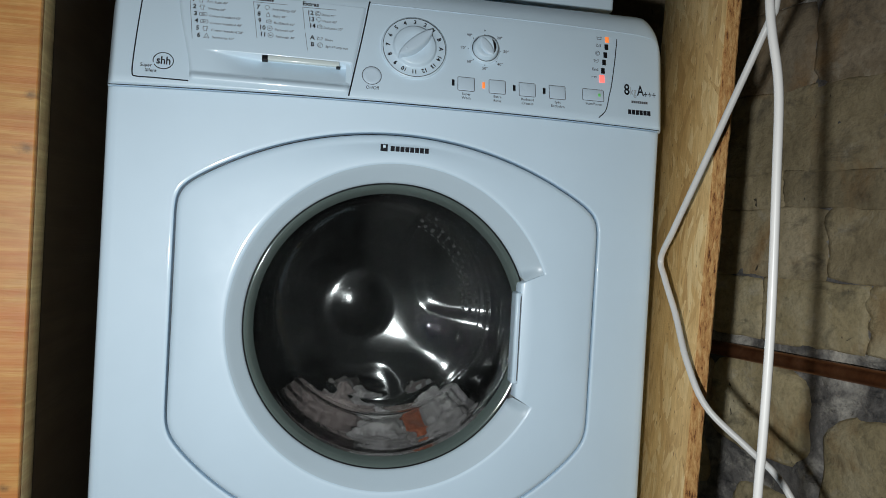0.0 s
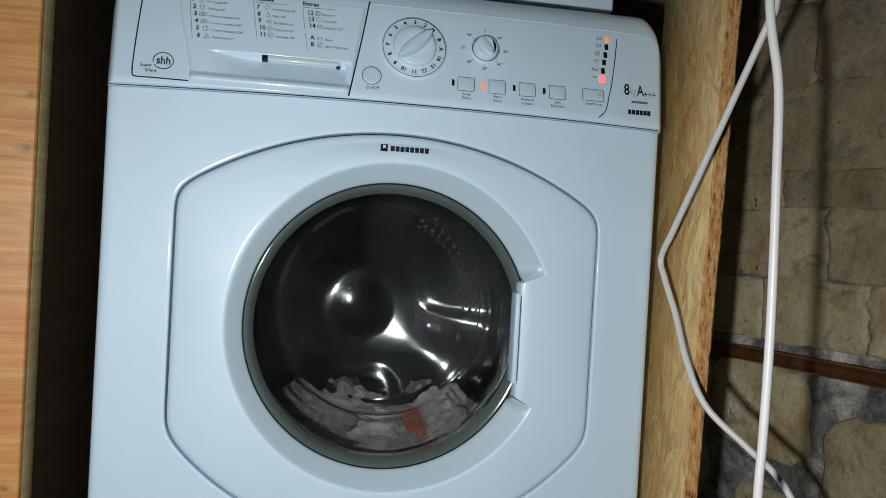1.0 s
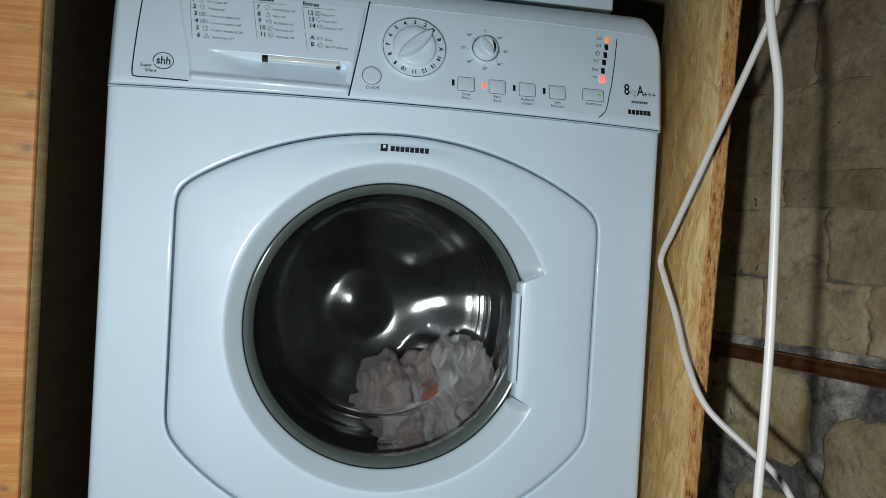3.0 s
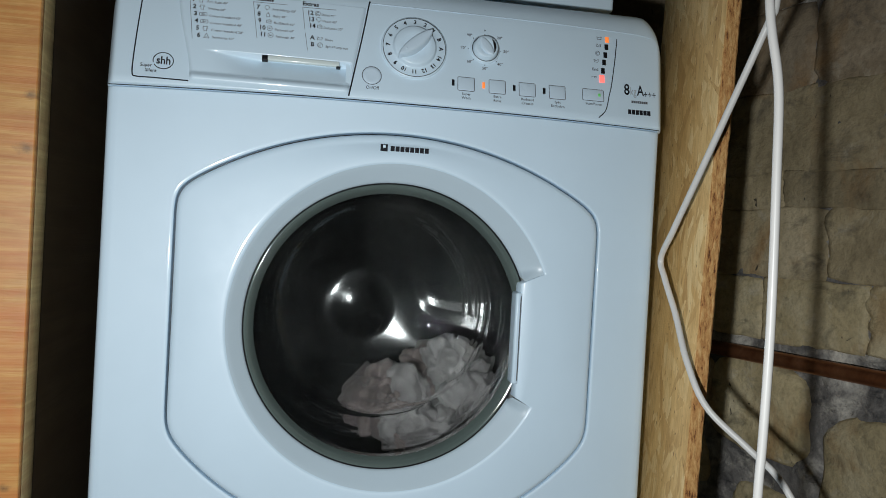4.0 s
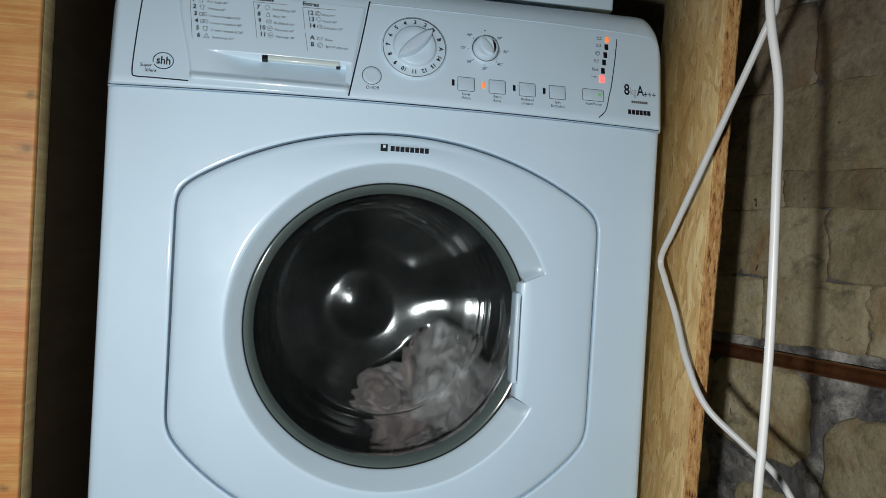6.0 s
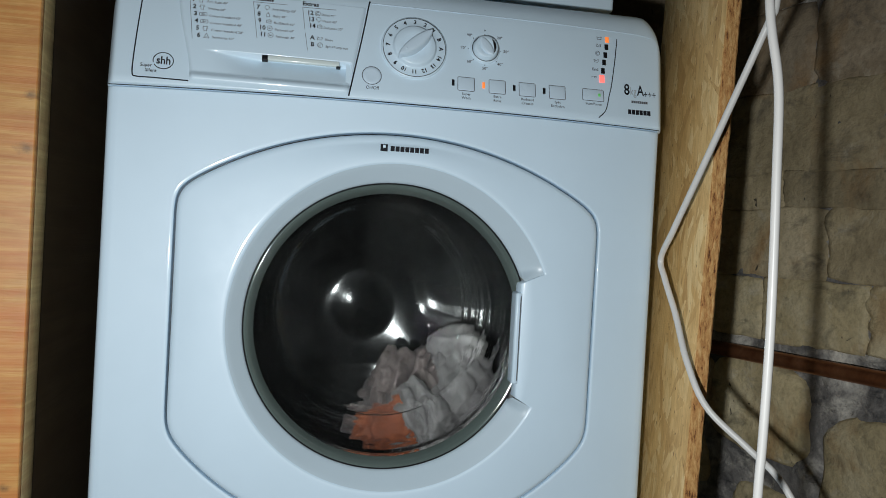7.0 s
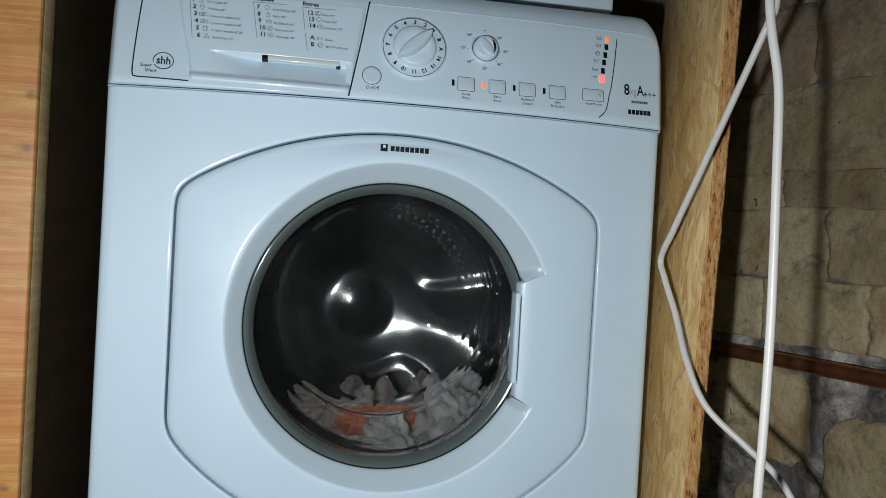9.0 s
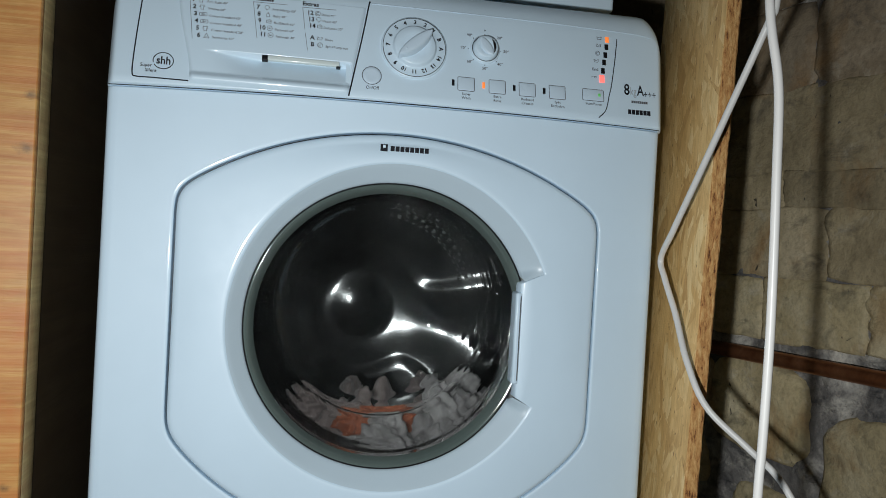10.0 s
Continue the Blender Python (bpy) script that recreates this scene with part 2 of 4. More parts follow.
def spline(points, steps=10):
    """Catmull-Rom through points."""
    p = [Vector(q) for q in points]
    p = [2 * p[0] - p[1]] + p + [2 * p[-1] - p[-2]]
    out = []
    for a, b, c, d in zip(p, p[1:], p[2:], p[3:]):
        for k in range(steps):
            t = k / steps
            out.append(0.5 * (2 * b + (c - a) * t + (2 * a - 5 * b + 4 * c - d) * t * t + (3 * b - a - 3 * c + d) * t ** 3))
    return out + [p[-2]]


def tube(points, radius, n=12):
    loops, side = [], None
    for i, q in enumerate(points):
        d = (points[min(i + 1, len(points) - 1)] - points[max(i - 1, 0)]).normalized()
        side = (side - d * side.dot(d)).normalized() if side else d.orthogonal().normalized()
        up = d.cross(side)
        loops.append([q + radius * (math.cos(2 * math.pi * k / n) * side + math.sin(2 * math.pi * k / n) * up) for k in range(n)])
    return lofted(loops, cap=(True, True))


def smooth01(a, b, x):
    t = min(1, max(0, (x - a) / (b - a)))
    return t * t * (3 - 2 * t)


def lettering(body, size, u, v, parent, mat=INK, turn=0.0, m=None, align="LEFT", name="lettering", lift=0.0005, bold=0.012, width=0.0):
    """Raised print; a width squeezes the word to that length."""
    cu = bpy.data.curves.new(name, "FONT")
    cu.body, cu.size, cu.align_x, cu.align_y, cu.extrude, cu.resolution_u = body, size, align, "CENTER", 0.00008, 2
    cu.offset = bold * size
    tmp = new(name, cu)
    me = bpy.data.meshes.new_from_object(tmp)
    bpy.data.objects.remove(tmp)
    if width:
        xs = [q.co.x for q in me.vertices]
        k = width / (max(xs) - min(xs))
        me.transform(Matrix.Diagonal((k, 1, 1, 1)) @ Matrix.Translation((-min(xs) if align == "LEFT" else 0, 0, 0)))
    me.transform((m or PANEL) @ pose(u, v, lift, 0, 0, turn))
    me.materials.clear()
    me.materials.append(mat)
    ob = new(name, me)
    ob.parent = parent
    return ob


def word_bars(u0, u1, v0, v1, count, parent, mat, m=None, name="name_bar"):
    """Plain bars, one for each letter of a name."""
    step = (u1 - u0) / count
    for i in range(count):
        bar(u0 + i * step, u0 + (i + 0.82) * step, v0, v1, parent, mat, m, name)


def symbol(kind, u, v, r, parent, lift=0.0022):
    """Small line drawings of the printed list."""
    def line(points):
        q = []
        for a, b in zip(points, points[1:]):
            q += [(a[0] + (b[0] - a[0]) * k / 3, a[1] + (b[1] - a[1]) * k / 3) for k in range(3)]
        stroke([(u + r * x, v + r * y) for x, y in q + [points[-1]]], 0.00026, parent, GREYINK, "symbol", lift=lift)
    def round_line(a, b, cx=0.0, cy=0.0, k=1.0):
        stroke([(u + r * (cx + k * math.cos(q)), v + r * (cy + k * math.sin(q))) for q in np.linspace(a, b, 12)], 0.00026, parent, GREYINK, "symbol", lift=lift)
    if kind == "shirt":
        line([(-0.5, -0.9), (-0.5, 0.2), (-1, 0.1), (-0.7, 0.9), (-0.2, 0.8), (0.2, 0.8), (0.7, 0.9), (1, 0.1), (0.5, 0.2), (0.5, -0.9), (-0.5, -0.9)])
    elif kind == "label":
        line([(-1.3, -0.6), (-1.5, 0.3), (-1.1, 0.7), (1.1, 0.7), (1.4, 0.2), (1.2, -0.6), (-1.3, -0.6)])
        line([(-0.7, 0.2), (0.8, 0.2)])
        line([(-0.7, -0.15), (0.8, -0.15)])
    elif kind == "triangle":
        line([(-1, -0.9), (0, 1), (1, -0.9), (-1, -0.9)])
        line([(-0.5, -0.5), (0.5, -0.5)])
    elif kind == "clock":
        round_line(0, 6.28)
        line([(-0.4, 0.3), (0, -0.1), (0.5, 0.2)])
        line([(-0.5, -0.2), (0.5, -0.3)])
    elif kind == "tree":
        round_line(-0.6, 3.8, 0, 0.25, 0.85)
        line([(-0.5, -0.3), (0, -0.9), (0.5, -0.3)])
    elif kind == "bottle":
        line([(-0.5, -0.9), (-0.55, 0.2), (-0.2, 0.5), (0, 1), (0.2, 0.5), (0.55, 0.2), (0.5, -0.9), (-0.5, -0.9)])
    elif kind == "towel":
        line([(-0.9, -0.6), (-0.9, 0.4), (0.3, 0.8), (0.9, 0.4), (0.8, -0.7), (-0.9, -0.6)])
        line([(-0.5, 0.1), (0.5, 0.2), (0.4, -0.4)])
    elif kind == "spiral":
        round_line(0, 6.28)
        round_line(0.5, 5.5, 0, 0, 0.5)
    elif kind == "tub":
        line([(-1.1, 0.6), (-0.8, -0.7), (0.8, -0.7), (1.1, 0.6)])
        round_line(3.5, 5.9, 0, 0.8, 0.75)
    elif kind == "key":
        round_line(0, 6.28, 0.7, 0, 0.4)
        line([(-1, -0.1), (-0.9, 0.05), (0.3, 0)])


def bar(u0, u1, v0, v1, parent, mat=INK, m=None, name="printed_bar", lift=0.0004):
    return part(name, box(u0, u1, v0, v1, 0, lift, 0), mat, parent, smooth=False, m=m or PANEL)


def stroke(points, radius, parent, mat=INK, name="panel_line", m=None, lift=0.0):
    return part(name, tube(spline([(u, v, lift) for u, v in points], 8), radius, 6), mat, parent, m=m or PANEL)


# ---- the room ----
def sheet(name, corners, mat, nu, nv, thick, label, category, amp=0.0, fine=9):
    """A wall or floor: a thick slab between four corners, uneven on its face."""
    a, b, c, d = (Vector(q) for q in corners)
    nrm = (b - a).cross(d - a).normalized()
    front = []
    for i in range(nv + 1):
        row = []
        for j in range(nu + 1):
            s, r = j / nu, i / nv
            q = (a * (1 - s) + b * s) * (1 - r) + (d * (1 - s) + c * s) * r
            row.append(q + nrm * amp * noise.fractal(q * fine, 0.9, 2.0, 4))
        front.append(row)
    bm = lofted(front, closed=False)
    ext = bmesh.ops.extrude_face_region(bm, geom=bm.faces[:])
    bmesh.ops.translate(bm, verts=[v for v in ext["geom"] if isinstance(v, bmesh.types.BMVert)], vec=-nrm * thick)
    ob = part(name, bm, mat, None)
    return tagged(ob, label, category, "", "structure")


WALL_AT, WALL_ALONG = Vector((0.909, 0.139, 0)), Vector((math.sin(radians(13.8)), -math.cos(radians(13.8)), 0))
WALL_OUT = Vector((-WALL_ALONG.y, WALL_ALONG.x, 0)) * -1          # into the room
sheet("floor", [(-1.3, -2.2, 0), (1.7, -2.2, 0), (1.7, 1.1, 0), (-1.3, 1.1, 0)], CONCRETE, 30, 30, 0.1, "grey worn concrete cellar floor", "floor", 0.002)
# ceiling, left and front walls are unseen, added to keep the room dark
sheet("ceiling", [(-1.3, 1.1, 2.1), (1.7, 1.1, 2.1), (1.7, -2.2, 2.1), (-1.3, -2.2, 2.1)], PLASTER, 8, 8, 0.1, "unseen plaster ceiling closing the room, coloured near black", "ceiling", 0.004)
sheet("wall_back", [(-1.3, 1.1, 0), (1.7, 1.1, 0), (1.7, 1.1, 2.1), (-1.3, 1.1, 2.1)], PLASTER, 30, 24, 0.1, "plaster wall behind the machine, coloured near black for shade", "wall", 0.006)
sheet("wall_left", [(-1.3, -2.2, 0), (-1.3, 1.1, 0), (-1.3, 1.1, 2.1), (-1.3, -2.2, 2.1)], PLASTER, 20, 16, 0.1, "unseen plaster side wall closing the room, coloured near black", "wall", 0.006)
sheet("wall_front", [(1.7, -2.2, 0), (-1.3, -2.2, 0), (-1.3, -2.2, 2.1), (1.7, -2.2, 2.1)], PLASTER, 20, 16, 0.1, "unseen plaster wall closing the room, coloured near black", "wall", 0.006)


def stone_wall():
    a = WALL_AT - WALL_ALONG * 1.05
    b = WALL_AT + WALL_ALONG * 2.5
    up = Vector((0, 0, 2.1))
    wall = sheet("wall_right", [a, b, b + up, a + up], MORTAR, 380, 230, 0.15, "rough rubble stone wall with dark smeared mortar", "wall", 0.008, 24)
    rng = random.Random(7)
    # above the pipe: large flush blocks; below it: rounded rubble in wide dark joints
    levels = [0.465, 0.558, 0.660, 0.712, 0.835, 0.96, 1.10, 1.24, 1.40, 1.56, 1.72, 1.9, 2.09]
    for z0, z1 in zip(levels, levels[1:]):
        s = -0.75 + rng.uniform(-0.1, 0.1)
        while s < 0.75:
            w = rng.uniform(0.16, 0.34)
            # courses step darker with height; the light's falloff is in these colours
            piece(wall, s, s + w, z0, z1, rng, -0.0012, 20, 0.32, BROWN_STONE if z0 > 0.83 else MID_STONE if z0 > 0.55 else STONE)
            s += w
    low = [(-0.190, 0.008, 0.288, 0.436), (0.022, 0.24, 0.19, 0.396), (-0.13, 0.006, 0.15, 0.252), (0.245, 0.36, 0.28, 0.43)]
    for z0, z1 in ((0.0, 0.09), (0.09, 0.18)):
        s = -0.3
        while s < 0.5:
            w = rng.uniform(0.12, 0.2)
            low.append((s, s + w, z0, z1))
            s += w
    for s0, s1, z0, z1 in low + [(-0.36, -0.18, 0.2, 0.32), (-0.38, -0.175, 0.33, 0.43), (0.37, 0.55, 0.2, 0.43), (0.25, 0.36, 0.19, 0.27)]:
        piece(wall, s0, s1, z0, z1, rng, 0.004, 4.0)


def piece(wall, s0, s1, z0, z1, rng, g, square, proud=1.0, mat=None):
    """One rounded stone, proud of its mortar bed."""
    n = 48
    cx, cz, hx, hz = (s0 + s1) / 2, (z0 + z1) / 2, (s1 - s0) / 2 - g, (z1 - z0) / 2 - g
    ph = rng.uniform(0, 99)
    tilt = rng.uniform(-0.05, 0.05)
    loops = []
    for inset, h in ((1.0, -0.012), (0.99, 0.002), (0.93, 0.0065), (0.80, 0.0085), (0.5, 0.0095), (0.2, 0.0095)):
        loop = []
        for i in range(n):
            th = 2 * math.pi * i / n
            c, q = math.cos(th), math.sin(th)
            k = (abs(c) ** square + abs(q) ** square) ** (-1 / square)
            wob = 1 + 0.09 * noise.noise((c * 1.6 + ph, q * 1.6, 0)) + 0.05 * noise.noise((c * 5 + ph, q * 5, 7)) if inset > 0.6 else 1
            x = inset * k * c * hx * wob
            z = inset * k * q * hz * wob + tilt * x
            d = 0.006 * (1 - proud) + h * proud + 0.004 * noise.noise((x * 16 + ph, z * 16, 3))
            loop.append(WALL_AT + WALL_ALONG * (cx + x) + WALL_OUT * d + Vector((0, 0, cz + z)))
        loops.append(loop)
    part("stone", lofted(loops, cap=(False, True)), mat or STONE, wall)


stone_wall()


def copper_pipe():
    pipe = thing("copper_pipe", "tarnished brown copper pipe running along the stone wall", "pipe")
    p = [WALL_AT + WALL_ALONG * s + WALL_OUT * 0.022 + Vector((0, 0, 0.443 + 0.002 * math.sin(3 * s))) for s in np.linspace(-0.7, 1.6, 40)]
    part("pipe", tube(p, 0.011, 18), COPPER, pipe)
    for s in (-0.45, 0.75):
        c = WALL_AT + WALL_ALONG * s + Vector((0, 0, 0.443))
        part("pipe_clip", tube([c + WALL_OUT * 0.022 - WALL_ALONG * 0.006, c + WALL_OUT * 0.022 + WALL_ALONG * 0.006], 0.0135, 16), COPPER, pipe)


copper_pipe()


def side_board():
    """Strand board on edge beside the machine, its sawn edge to the front."""
    ob = thing("strand_board", "upright strand board panel with rough sawn edge beside the machine", "board")
    bm = box(0, 0.0165, 0.0025, 0.182, -0.034, 1.25, 0.0008, 1)
    bm.transform(BOARD)
    part("panel", bm, OSB, ob)
    loops = []
    nz = 420
    for i in range(nz + 1):
        z = -0.034 + 1.284 * i / nz
        row = []
        for x in (0, 0.003, 0.006, 0.009, 0.012, 0.0145, 0.0165):
            d = 0.0014 * noise.fractal((x * 400, 0, z * 160), 1, 2, 3) * (0.4 if x in (0, 0.0165) else 1)
            wob = 0.0011 * noise.noise((5, x * 90, z * 70)) if x in (0, 0.0165) else 0
            row.append((x + wob, d, z))
        loops.append([(0.001, 0.004, z)] + row + [(0.0155, 0.004, z)])
    part("sawn_edge", lofted(loops, closed=False), OSB_EDGE, ob, "rough chipped sawn edge", m=BOARD)


BOARD = Matrix.Translation((0.6047, -0.0639, 0.0323)) @ pose(0, 0, 0, 0, 1.87, -3) @ Matrix.Diagonal((0.945, 0.945, 0.945, 1))
side_board()


def left_board():
    ob = thing("pine_board", "orange pine board with horizontal grain and weathered edge", "board")
    part("face_board", box(-0.62, -0.0475, -0.050, -0.040, 0, 1.3, 0.0015), PINE, ob)
    # lining coloured nearly black where the gap lies in shade
    part("side_lining", box(-0.60, -0.0500, -0.0055, 0.60, 0, 1.3, 0.001), LINING, ob, "brown timber lining beside the machine, darkened for the shaded gap")
    part("edge_batten", box(-0.60, -0.0480, -0.0395, -0.006, 0, 1.3, 0.003), WEATHERED, ob, "weathered grey-brown batten edge")


left_board()

# ---- the washing machine ----
W, MID = 0.595, 0.2975
HUB = (0.2982, 0.4903)          # the porthole's middle, x and z
LEAN = 14
PANEL = Matrix(((1, 0, 0, 0), (0, math.sin(radians(LEAN)), -math.cos(radians(LEAN)), -0.006), (0, math.cos(radians(LEAN)), math.sin(radians(LEAN)), 0.726), (0, 0, 0, 1)))
FRONT = Matrix(((1, 0, 0, 0), (0, 0, -1, 0), (0, 1, 0, 0), (0, 0, 0, 1)))      # u, v on the front, n towards the room


def seam(x):
    return 0.7245 + 0.0055 * (1 - ((x - MID) / MID) ** 2)


def door_outline():
    """The door's outline, counter-clockwise from the right: upright sides, arched top and bottom, rounded corners."""
    def arc(x0, z0, x1, z1, rise, n):
        c = math.dist((x0, z0), (x1, z1)) / 2
        r = (c * c + rise * rise) / (2 * rise)
        half = math.asin(c / r)
        mx, mz = (x0 + x1) / 2, (z0 + z1) / 2
        nx, nz = (z1 - z0) / (2 * c), -(x1 - x0) / (2 * c)
        return [(mx + nx * (rise - r) + r * (nx * math.cos(a) + (x1 - x0) / (2 * c) * math.sin(a)),
                 mz + nz * (rise - r) + r * (nz * math.cos(a) + (z1 - z0) / (2 * c) * math.sin(a))) for a in np.linspace(-half, half, n)]
    top = arc(0.5268, 0.6220, 0.0715, 0.6255, 0.0735, 220)
    low = arc(0.0720, 0.3760, 0.5258, 0.3700, 0.1120, 240)
    left = [(0.0715 + 0.0005 * k / 120, 0.6255 - 0.2495 * k / 120) for k in range(1, 120)]
    right = [(0.5258 + 0.001 * k / 120, 0.3700 + 0.252 * k / 120) for k in range(1, 120)]
    p = np.array(top + left + low + right)
    for _ in range(70):
        p = 0.5 * p + 0.25 * (np.roll(p, 1, 0) + np.roll(p, -1, 0))
    th = np.arctan2(p[:, 1] - HUB[1], p[:, 0] - HUB[0])
    r = np.hypot(p[:, 1] - HUB[1], p[:, 0] - HUB[0])
    o = np.argsort(th)
    return th[o], r[o]


OUT_TH, OUT_R = door_outline()


def outline_r(a):
    a = (a + math.pi) % (2 * math.pi) - math.pi
    return float(np.interp(a, OUT_TH, OUT_R, period=2 * math.pi))


def polar(a, r, y):
    return (HUB[0] + r * math.cos(a), y, HUB[1] + r * math.sin(a))


def angles(n, extra=()):
    return sorted([2 * math.pi * i / n - math.pi for i in range(n)] + list(extra))


def front_edge_r(a, inset=0.0):
    """From the hub to the rim of the front sheet."""
    c, s = math.cos(a), math.sin(a)
    lim = []
    if c > 1e-6: lim.append((W - inset - HUB[0]) / c)
    if c < -1e-6: lim.append((inset - HUB[0]) / c)
    if s < -1e-6: lim.append((0.075 + inset - HUB[1]) / s)
    if s > 1e-6:
        r = 0.24
        for _ in range(6):
            r = (seam(min(W, max(0, HUB[0] + r * c))) - 0.0006 - 0.2 * inset - HUB[1]) / s
        lim.append(r)
    return min(lim)


def cabinet(machine):
    corners = [math.atan2(z - HUB[1], x - HUB[0]) for x, z in ((0, seam(0) - 0.0006), (W, seam(W) - 0.0006), (0, 0.075), (W, 0.075))]
    ang = angles(420, corners)
    loops = [[polar(a, outline_r(a) + 0.0012, 0.016) for a in ang], [polar(a, outline_r(a) + 0.0013, 0.003) for a in ang],
             [polar(a, outline_r(a) + 0.0015, 0.0007) for a in ang], [polar(a, outline_r(a) + 0.0022, 0.0) for a in ang], [polar(a, outline_r(a) + 0.0050, 0.0) for a in ang], [polar(a, outline_r(a) + 0.0080, 0.0) for a in ang],
             [polar(a, outline_r(a) * 0.5 + front_edge_r(a, 0.007) * 0.5, 0.0) for a in ang],
             [polar(a, front_edge_r(a, 0.012), 0.0) for a in ang], [polar(a, front_edge_r(a, 0.007), 0.0) for a in ang], [polar(a, front_edge_r(a, 0.003), 0.0012) for a in ang],
             [polar(a, front_edge_r(a, 0.0008), 0.004) for a in ang], [polar(a, front_edge_r(a), 0.009) for a in ang], [polar(a, front_edge_r(a), 0.03) for a in ang]]
    part("front_sheet", lofted(loops), ENAMEL, machine)
    part("seam_strip", tube([Vector((x, -0.0002, seam(x) + 0.0005)) for x in np.linspace(0.002, W - 0.002, 60)], 0.0006, 8), INK, machine, "thin dark seam under the control panel")
    part("door_recess", lofted([[polar(a, outline_r(a) + 0.004, 0.0145) for a in ang], [polar(a, 0.175, 0.0145) for a in ang]]), BLACK, machine)
    for x0, x1, n in ((0.0, 0.012, "side_sheet"), (W - 0.012, W, "side_sheet")):
        part(n, box(x0, x1, 0.031, 0.59, 0.03, 0.80, 0.002), ENAMEL, machine)
    part("back_sheet", box(0.013, W - 0.013, 0.58, 0.59, 0.03, 0.848, 0.001), ENAMEL, machine)
    part("plinth", box(0.004, W - 0.004, 0.006, 0.03, 0.012, 0.0735, 0.003), PLASTIC, machine)
    part("lid", box(0.03, W - 0.03, 0.10, 0.6, 0.8485, 0.857, 0.003, 3), ENAMEL, machine)
    for x in (0.05, W - 0.05):
        for y in (0.06, 0.54):
            part("foot", lofted([[(x + r * math.cos(k * math.pi / 12), y + r * math.sin(k * math.pi / 12), z) for k in range(24)] for r, z in ((0.02, 0.0), (0.02, 0.008), (0.008, 0.012), (0.008, 0.032))], cap=(True, True)), BLACK, machine)


def door(machine):
    A, B = radians(21.3), radians(-27.4)                                   # the handle's gap in the bezel
    ang = angles(360, (A, A - 0.012, B, B + 0.012))
    inside = lambda a: B < a < A
    shift = lambda a: 0.0038 * math.cos(a) - 0.0008

    def inner(a, r):
        return (0.4385 - HUB[0]) / math.cos(a) if B < a < A else r
    d = part("door", lofted([
        [polar(a, outline_r(a) - 0.0012, 0.014) for a in ang], [polar(a, outline_r(a) - 0.0012, 0.0015) for a in ang],
        [polar(a, outline_r(a) - 0.0019, -0.0012) for a in ang], [polar(a, outline_r(a) - 0.0036, -0.0030) for a in ang],
        [polar(a, outline_r(a) - 0.0062, -0.0040) for a in ang], [polar(a, outline_r(a) - 0.0085, -0.0043) for a in ang], [polar(a, outline_r(a) - 0.0120, -0.0046) for a in ang],
        [polar(a, outline_r(a) * 0.5 + 0.09, -0.0066) for a in ang],
        [polar(a, 0.182 + shift(a), -0.0072) for a in ang], [polar(a, 0.1785 + shift(a), -0.0072) for a in ang], [polar(a, 0.1768 + shift(a), -0.0068 - 0.0004 * inside(a)) for a in ang],
        [polar(a, 0.1756 + shift(a), -0.0056 - 0.0016 * inside(a)) for a in ang]]), ENAMEL, machine, "arched white enamel door panel")
    near = [a for a in ang if B <= a <= A]
    part("handle_plate", lofted([[polar(a, (r + shift(a)) * k + inner(a, 0.156) * (1 - k) if B < a < A else 0.1758 + shift(a), y) for a in near] for r, k, y in
                                 ((0.1761, 1, -0.0072), (0.176, 0.5, -0.0073), (0.176, 0.06, -0.0072), (0.176, 0.0, -0.0055), (0.176, 0.0, 0.012))], closed=False), ENAMEL, d)
    for x, z, r in ((0.1845, 0.3415, 0.0007), (0.4005, 0.3195, 0.0011), (0.3965, 0.3265, 0.0006), (0.3885, 0.3165, 0.0005)):
        part("dirt_speck", lofted(disc_loops([(r, 0.0), (r * 0.7, 0.0004), (r * 0.1, 0.0005)], 9), cap=(False, True)), SPECK, d, m=FRONT @ Matrix.Translation((x, z, 0.0052)))
    # the sunk ring round the glass, open behind the handle
    gap = [a for a in angles(300, (A, B)) if a >= A or a <= B]
    gap = [a for a in gap if a >= A] + [a for a in gap if a <= B]

    def dish(a):
        e = min((a - A) % (2 * math.pi), (B - a) % (2 * math.pi))
        return smooth01(0.0, 0.07, e)
    loops = []
    for r, y in ((0.1758, -0.0060), (0.1738, -0.0048), (0.1710, -0.0028), (0.1675, -0.0003), (0.1638, 0.0023), (0.1600, 0.0050), (0.1572, 0.0068), (0.1556, 0.0085), (0.1552, 0.024)):
        loops.append([polar(a, r + shift(a) * min(1, (r - 0.1552) / 0.018), -0.0058 + (y + 0.0058) * dish(a)) for a in gap])
    part("bezel", lofted(loops, closed=False), BEZEL, d, "sunk pale grey ring round the glass")
    # the rim that clamps the glass
    part("glass_seal", lofted([ring_at(HUB, r, y, 180) for r, y in ((0.1556, 0.0100), (0.1553, 0.0086), (0.1549, 0.0084), (0.1545, 0.0094), (0.1544, 0.022))]), BLACK, d)
    part("glass_flange", lofted([ring_at(HUB, r, y, 180) for r, y in ((0.1543, 0.022), (0.1543, 0.0098), (0.1536, 0.0088), (0.1520, 0.0088), (0.1496, 0.0108), (0.1468, 0.0150), (0.1446, 0.0200))]), RIM, d, "grey-green flange holding the glass")
    # handle: an upright grip lip beside the glass
    part("handle", box(0.4335, 0.4412, -0.0085, 0.012, 0.4335, 0.5345, 0.0028, 4), ENAMEL, d)
    part("handle_slot", box(0.4384, 0.4396, -0.0089, -0.006, 0.4375, 0.5305, 0.0004, 1), GREYINK, d)
    part("handle_back", box(0.4385, 0.452, 0.012, 0.02, 0.405, 0.56, 0.002), RUBBER, d)
